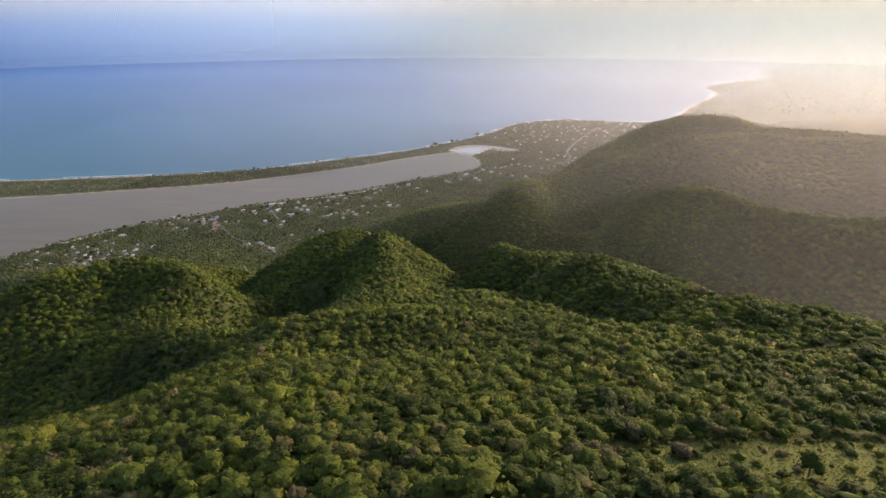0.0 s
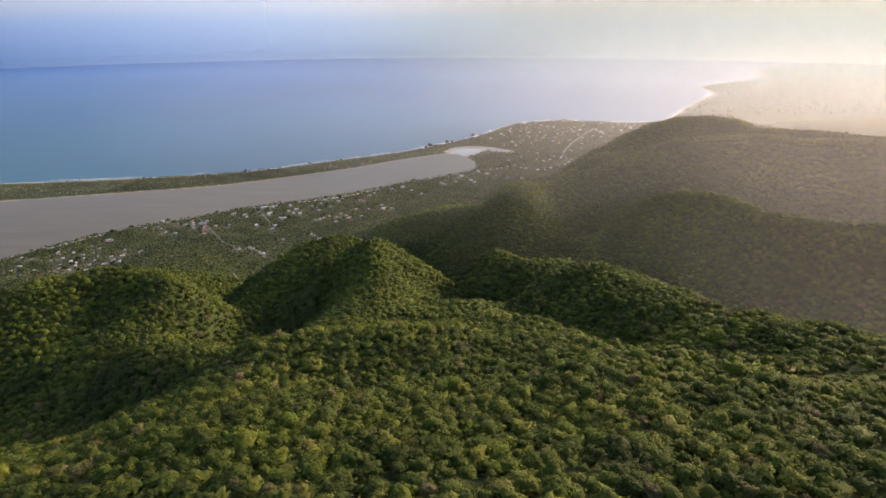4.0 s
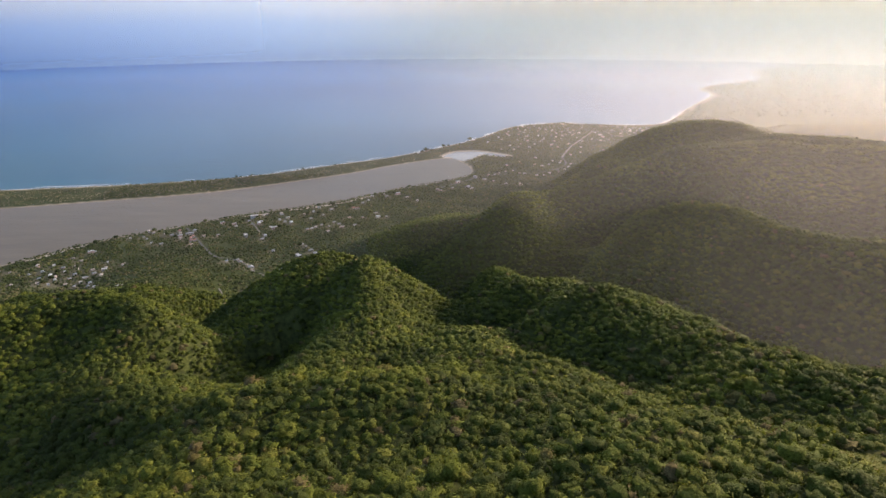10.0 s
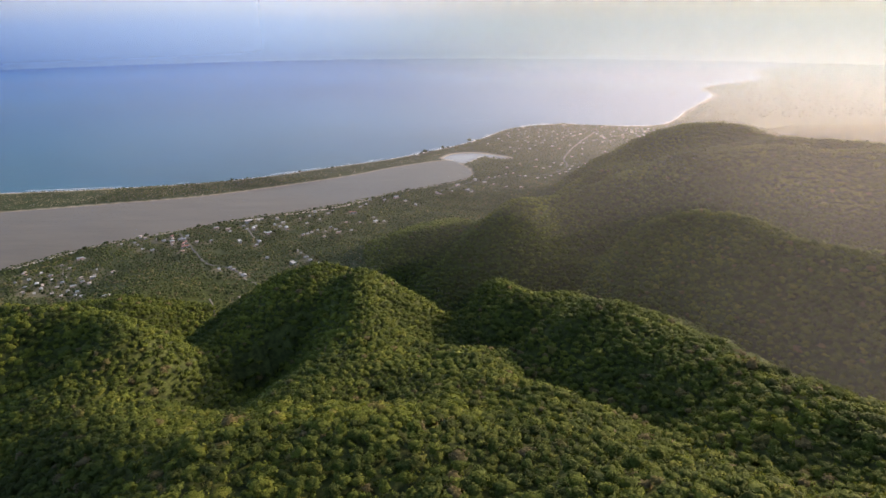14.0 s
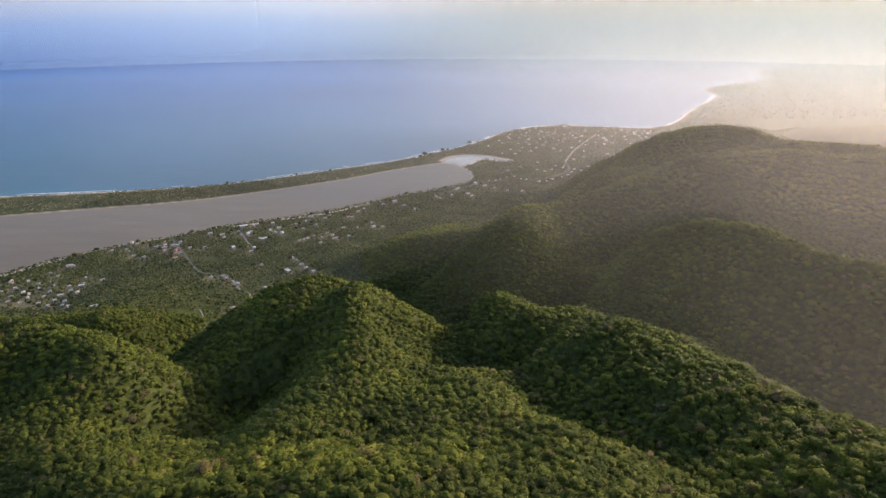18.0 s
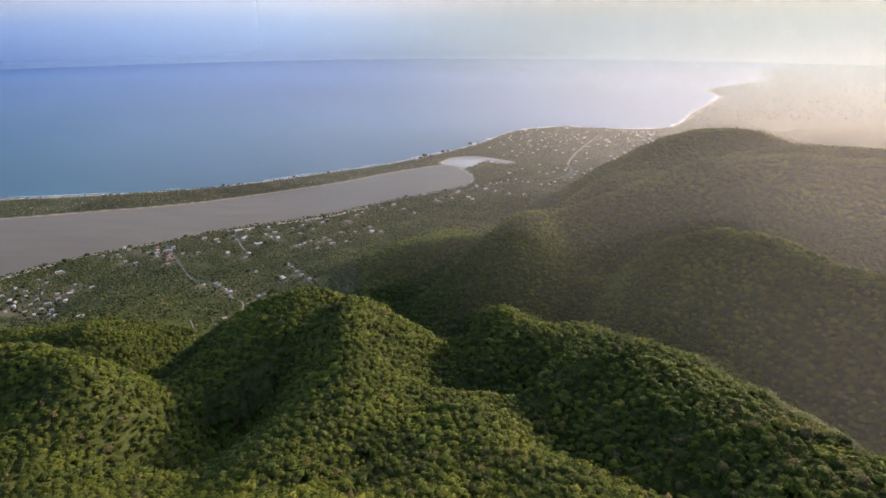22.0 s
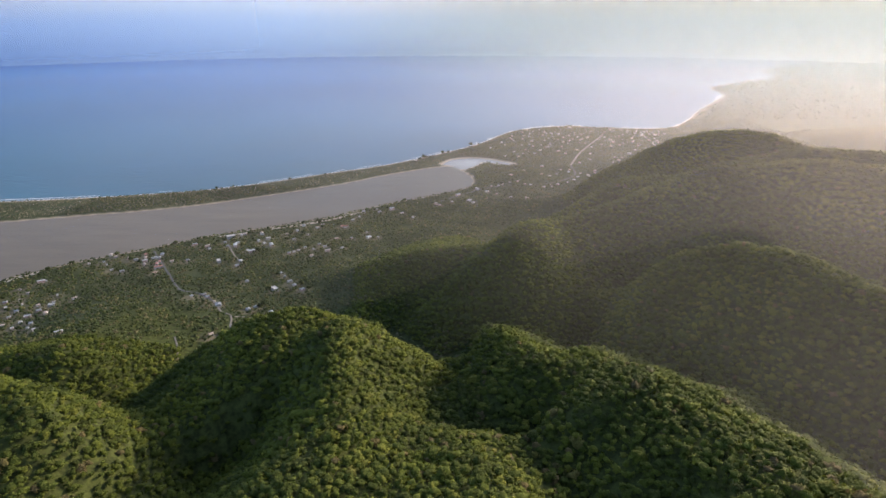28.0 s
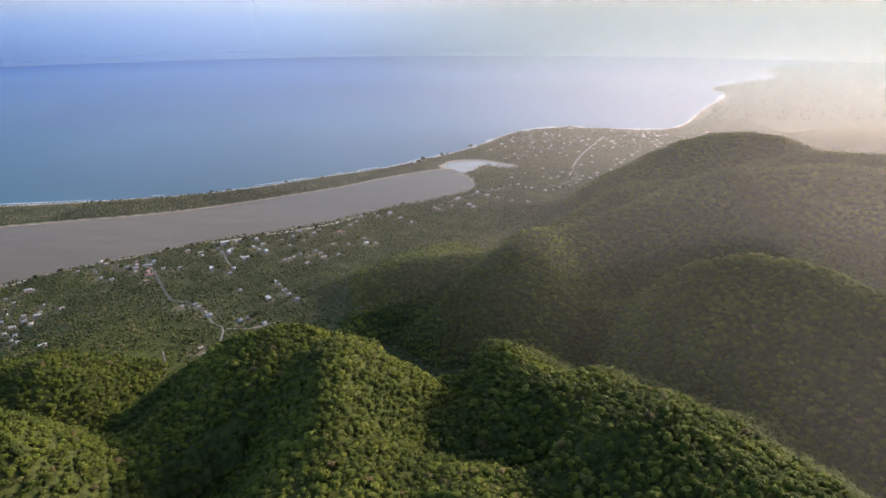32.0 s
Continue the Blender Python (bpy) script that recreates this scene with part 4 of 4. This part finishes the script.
# smaller shrubs dotted through the grass
x, y, r = scatter(20, 150, 85, 195, 3.5, 29)
m = (clearing(x, y) < 1.2) & (r.uniform(size=len(x)) < 0.66)
LOW_SHRUB = [crown_mesh(crown(80, 4, 9, 760 + k, 0.7, 0.75), mat, 0.35) for k, mat in enumerate((LEAF_ONE, LEAF_ONE, BRUSH))]
bm = bmesh.new()
for j in range(5):
    limb(bm, (0, 0, -0.15), (0.4 * math.cos(j * 1.26), 0.4 * math.sin(j * 1.26), 0.4), 0.03, 0.01, 5)
shoot = bpy.data.meshes.new("stem")
bm.to_mesh(shoot)
bm.free()
shoot.materials.append(BARK)
for k, (a, b) in enumerate(zip(x[m], y[m])):
    kind = 2 if r.uniform() < 0.25 else k % 2
    base = new("shrub")
    tagged(base, "small dry brown shrub in the hillside grass" if kind == 2 else "small olive-green shrub in the hillside grass", "shrub", "shrubs in the grass")
    for name, data in (("stem", shoot), ("crown", LOW_SHRUB[kind])):
        new(name, data).parent = base
    base.matrix_basis = pose(a, b, float(land(a, b)), 0, 0, r.uniform(0, 360)) @ Matrix.Scale(r.uniform(0.5, 1.7), 4)

x, y, r = scatter(-440, 480, 335, 620, 3.8, 22)
m = (np.abs(x) < 0.8 * y + 30) & (land(x, y) > 36)
plant("forest", x[m], y[m], r, 2.0, 4.3, PROTO_MID, LEAF, "dense green dry forest on rounded hills", 32, 0.8, 0.8, 1.1)
x, y, r = scatter(-200, 960, 620, 1180, 4.3, 23)
m = (land(x, y) > 26) & (x < 0.78 * y + 60)
plant("forest", x[m], y[m], r, 2.8, 5.0, PROTO_FAR, LEAF, "hazy green forest on the farther ridges", 33, 0.9, 0.5, 0.6)


def lowland(x0, x1, y0, y1, step, seed, gaps):
    x, y, r = scatter(x0, x1, y0, y1, step, seed)
    z = land(x, y)
    wet = np.minimum(np.minimum(edge_at(x, y, 0), edge_at(x, y, 1) + 4), edge_at(x, y, 2))
    m = (z > 0.9) & (z < np.where((x < -190) & (y > 620), 90, 38)) & (wet > 9) & (np.abs(x) < 0.8 * y + 120)
    m &= waves(x, y, 60, seed) + 0.6 * waves(x, y, 22, seed + 1) > gaps
    m[m] = open_ground(x[m], y[m]) & (oval(x[m], y[m], -254, 628, 11, 9) > 1)
    return x[m], y[m], r


x, y, r = lowland(-620, 330, 520, 1260, 4.7, 41, -1.05)
plant("forest", x, y, r, 1.7, 3.3, PROTO_LOW, SCRUB, "scrub and small trees on the coastal plain", 51, 0.7, 1.7, 1.6)
x, y, r = lowland(-1500, 60, 1050, 1660, 4.2, 42, -0.62)
m = edge_at(x, y, 0) < 130
plant("forest", x[m], y[m], r, 1.0, 2.4, PROTO_LOW, SPIT_LEAF, "low grey-green thicket along the sand spit", 52, 0.6, 1.6, 1.6)
x, y, r = lowland(30, 900, 1260, 2000, 7.0, 43, -0.95)
plant("forest", x, y, r, 2.3, 4.2, PROTO_LOW, SCRUB, "trees between the houses of the town", 53, 0.7)
x, y, r = lowland(500, 3200, 2000, 4500, 25.0, 44, -0.7)
plant("forest", x, y, r, 5.0, 10.0, PROTO_LOW, SCRUB, "hazy woods on the far coastal plain", 54, 0.3)

# taller dark trees along the lagoon shore, between the houses and on the spit
DARK = leaf_material("shore_tree_leaf", "object", [(0.0, (0.034, 0.046, 0.020)), (0.5, (0.052, 0.068, 0.028)), (1.0, (0.085, 0.095, 0.040))])
r = random.Random(91)
SHORE_TREES = [tree(800 + k, label, DARK, 1.0) for k, label in enumerate(("tall dark green tree on the lagoon shore", "broad dark green tree beside village houses", "tall grey-green tree on the sand spit"))]
spots = [(-42, 1475, 7.5, 2), (-52, 1466, 5.0, 2), (68, 1614, 6.5, 2), (-1, 1521, 5.5, 2), (-30, 1484, 4.5, 2), (-300, 1305, 4.0, 2), (-420, 1240, 3.6, 2), (-545, 1208, 3.2, 2), (-236, 1335, 3.6, 2), (12, 1538, 4.2, 2)]
for a, b in SHORE[(SHORE[:, 0] > -560) & (SHORE[:, 0] < 40) & (SHORE[:, 1] < 1230) & (SHORE[:, 1] > 820)][::2]:
    if r.random() < 0.62:
        spots.append((a + r.uniform(6, 12), b - r.uniform(7, 14), r.uniform(2.0, 3.8), 0))
for a, b in SPOTS[:110]:
    if b < 1300 and r.random() < 0.75:
        spots.append((a + r.choice((-1, 1)) * r.uniform(6, 10), b + r.uniform(-2, 9), r.uniform(2.0, 3.6), 1))
for base in SHORE_TREES:
    tagged(base, group="tall trees by the water and the houses")
first = {}
for a, b, rad, kind in spots:
    if float(land(a, b)) < 0.9 or not room(a, b, 4.5):
        continue
    m4 = pose(a, b, float(land(a, b)) - 0.1, 0, 0, r.uniform(0, 360)) @ Matrix.Diagonal((rad, rad, rad * r.uniform(0.9, 1.3), 1))
    if kind in first:
        copy_thing(SHORE_TREES[kind], m4)
    else:
        first[kind] = m4
for kind, m4 in first.items():
    SHORE_TREES[kind].matrix_basis = m4
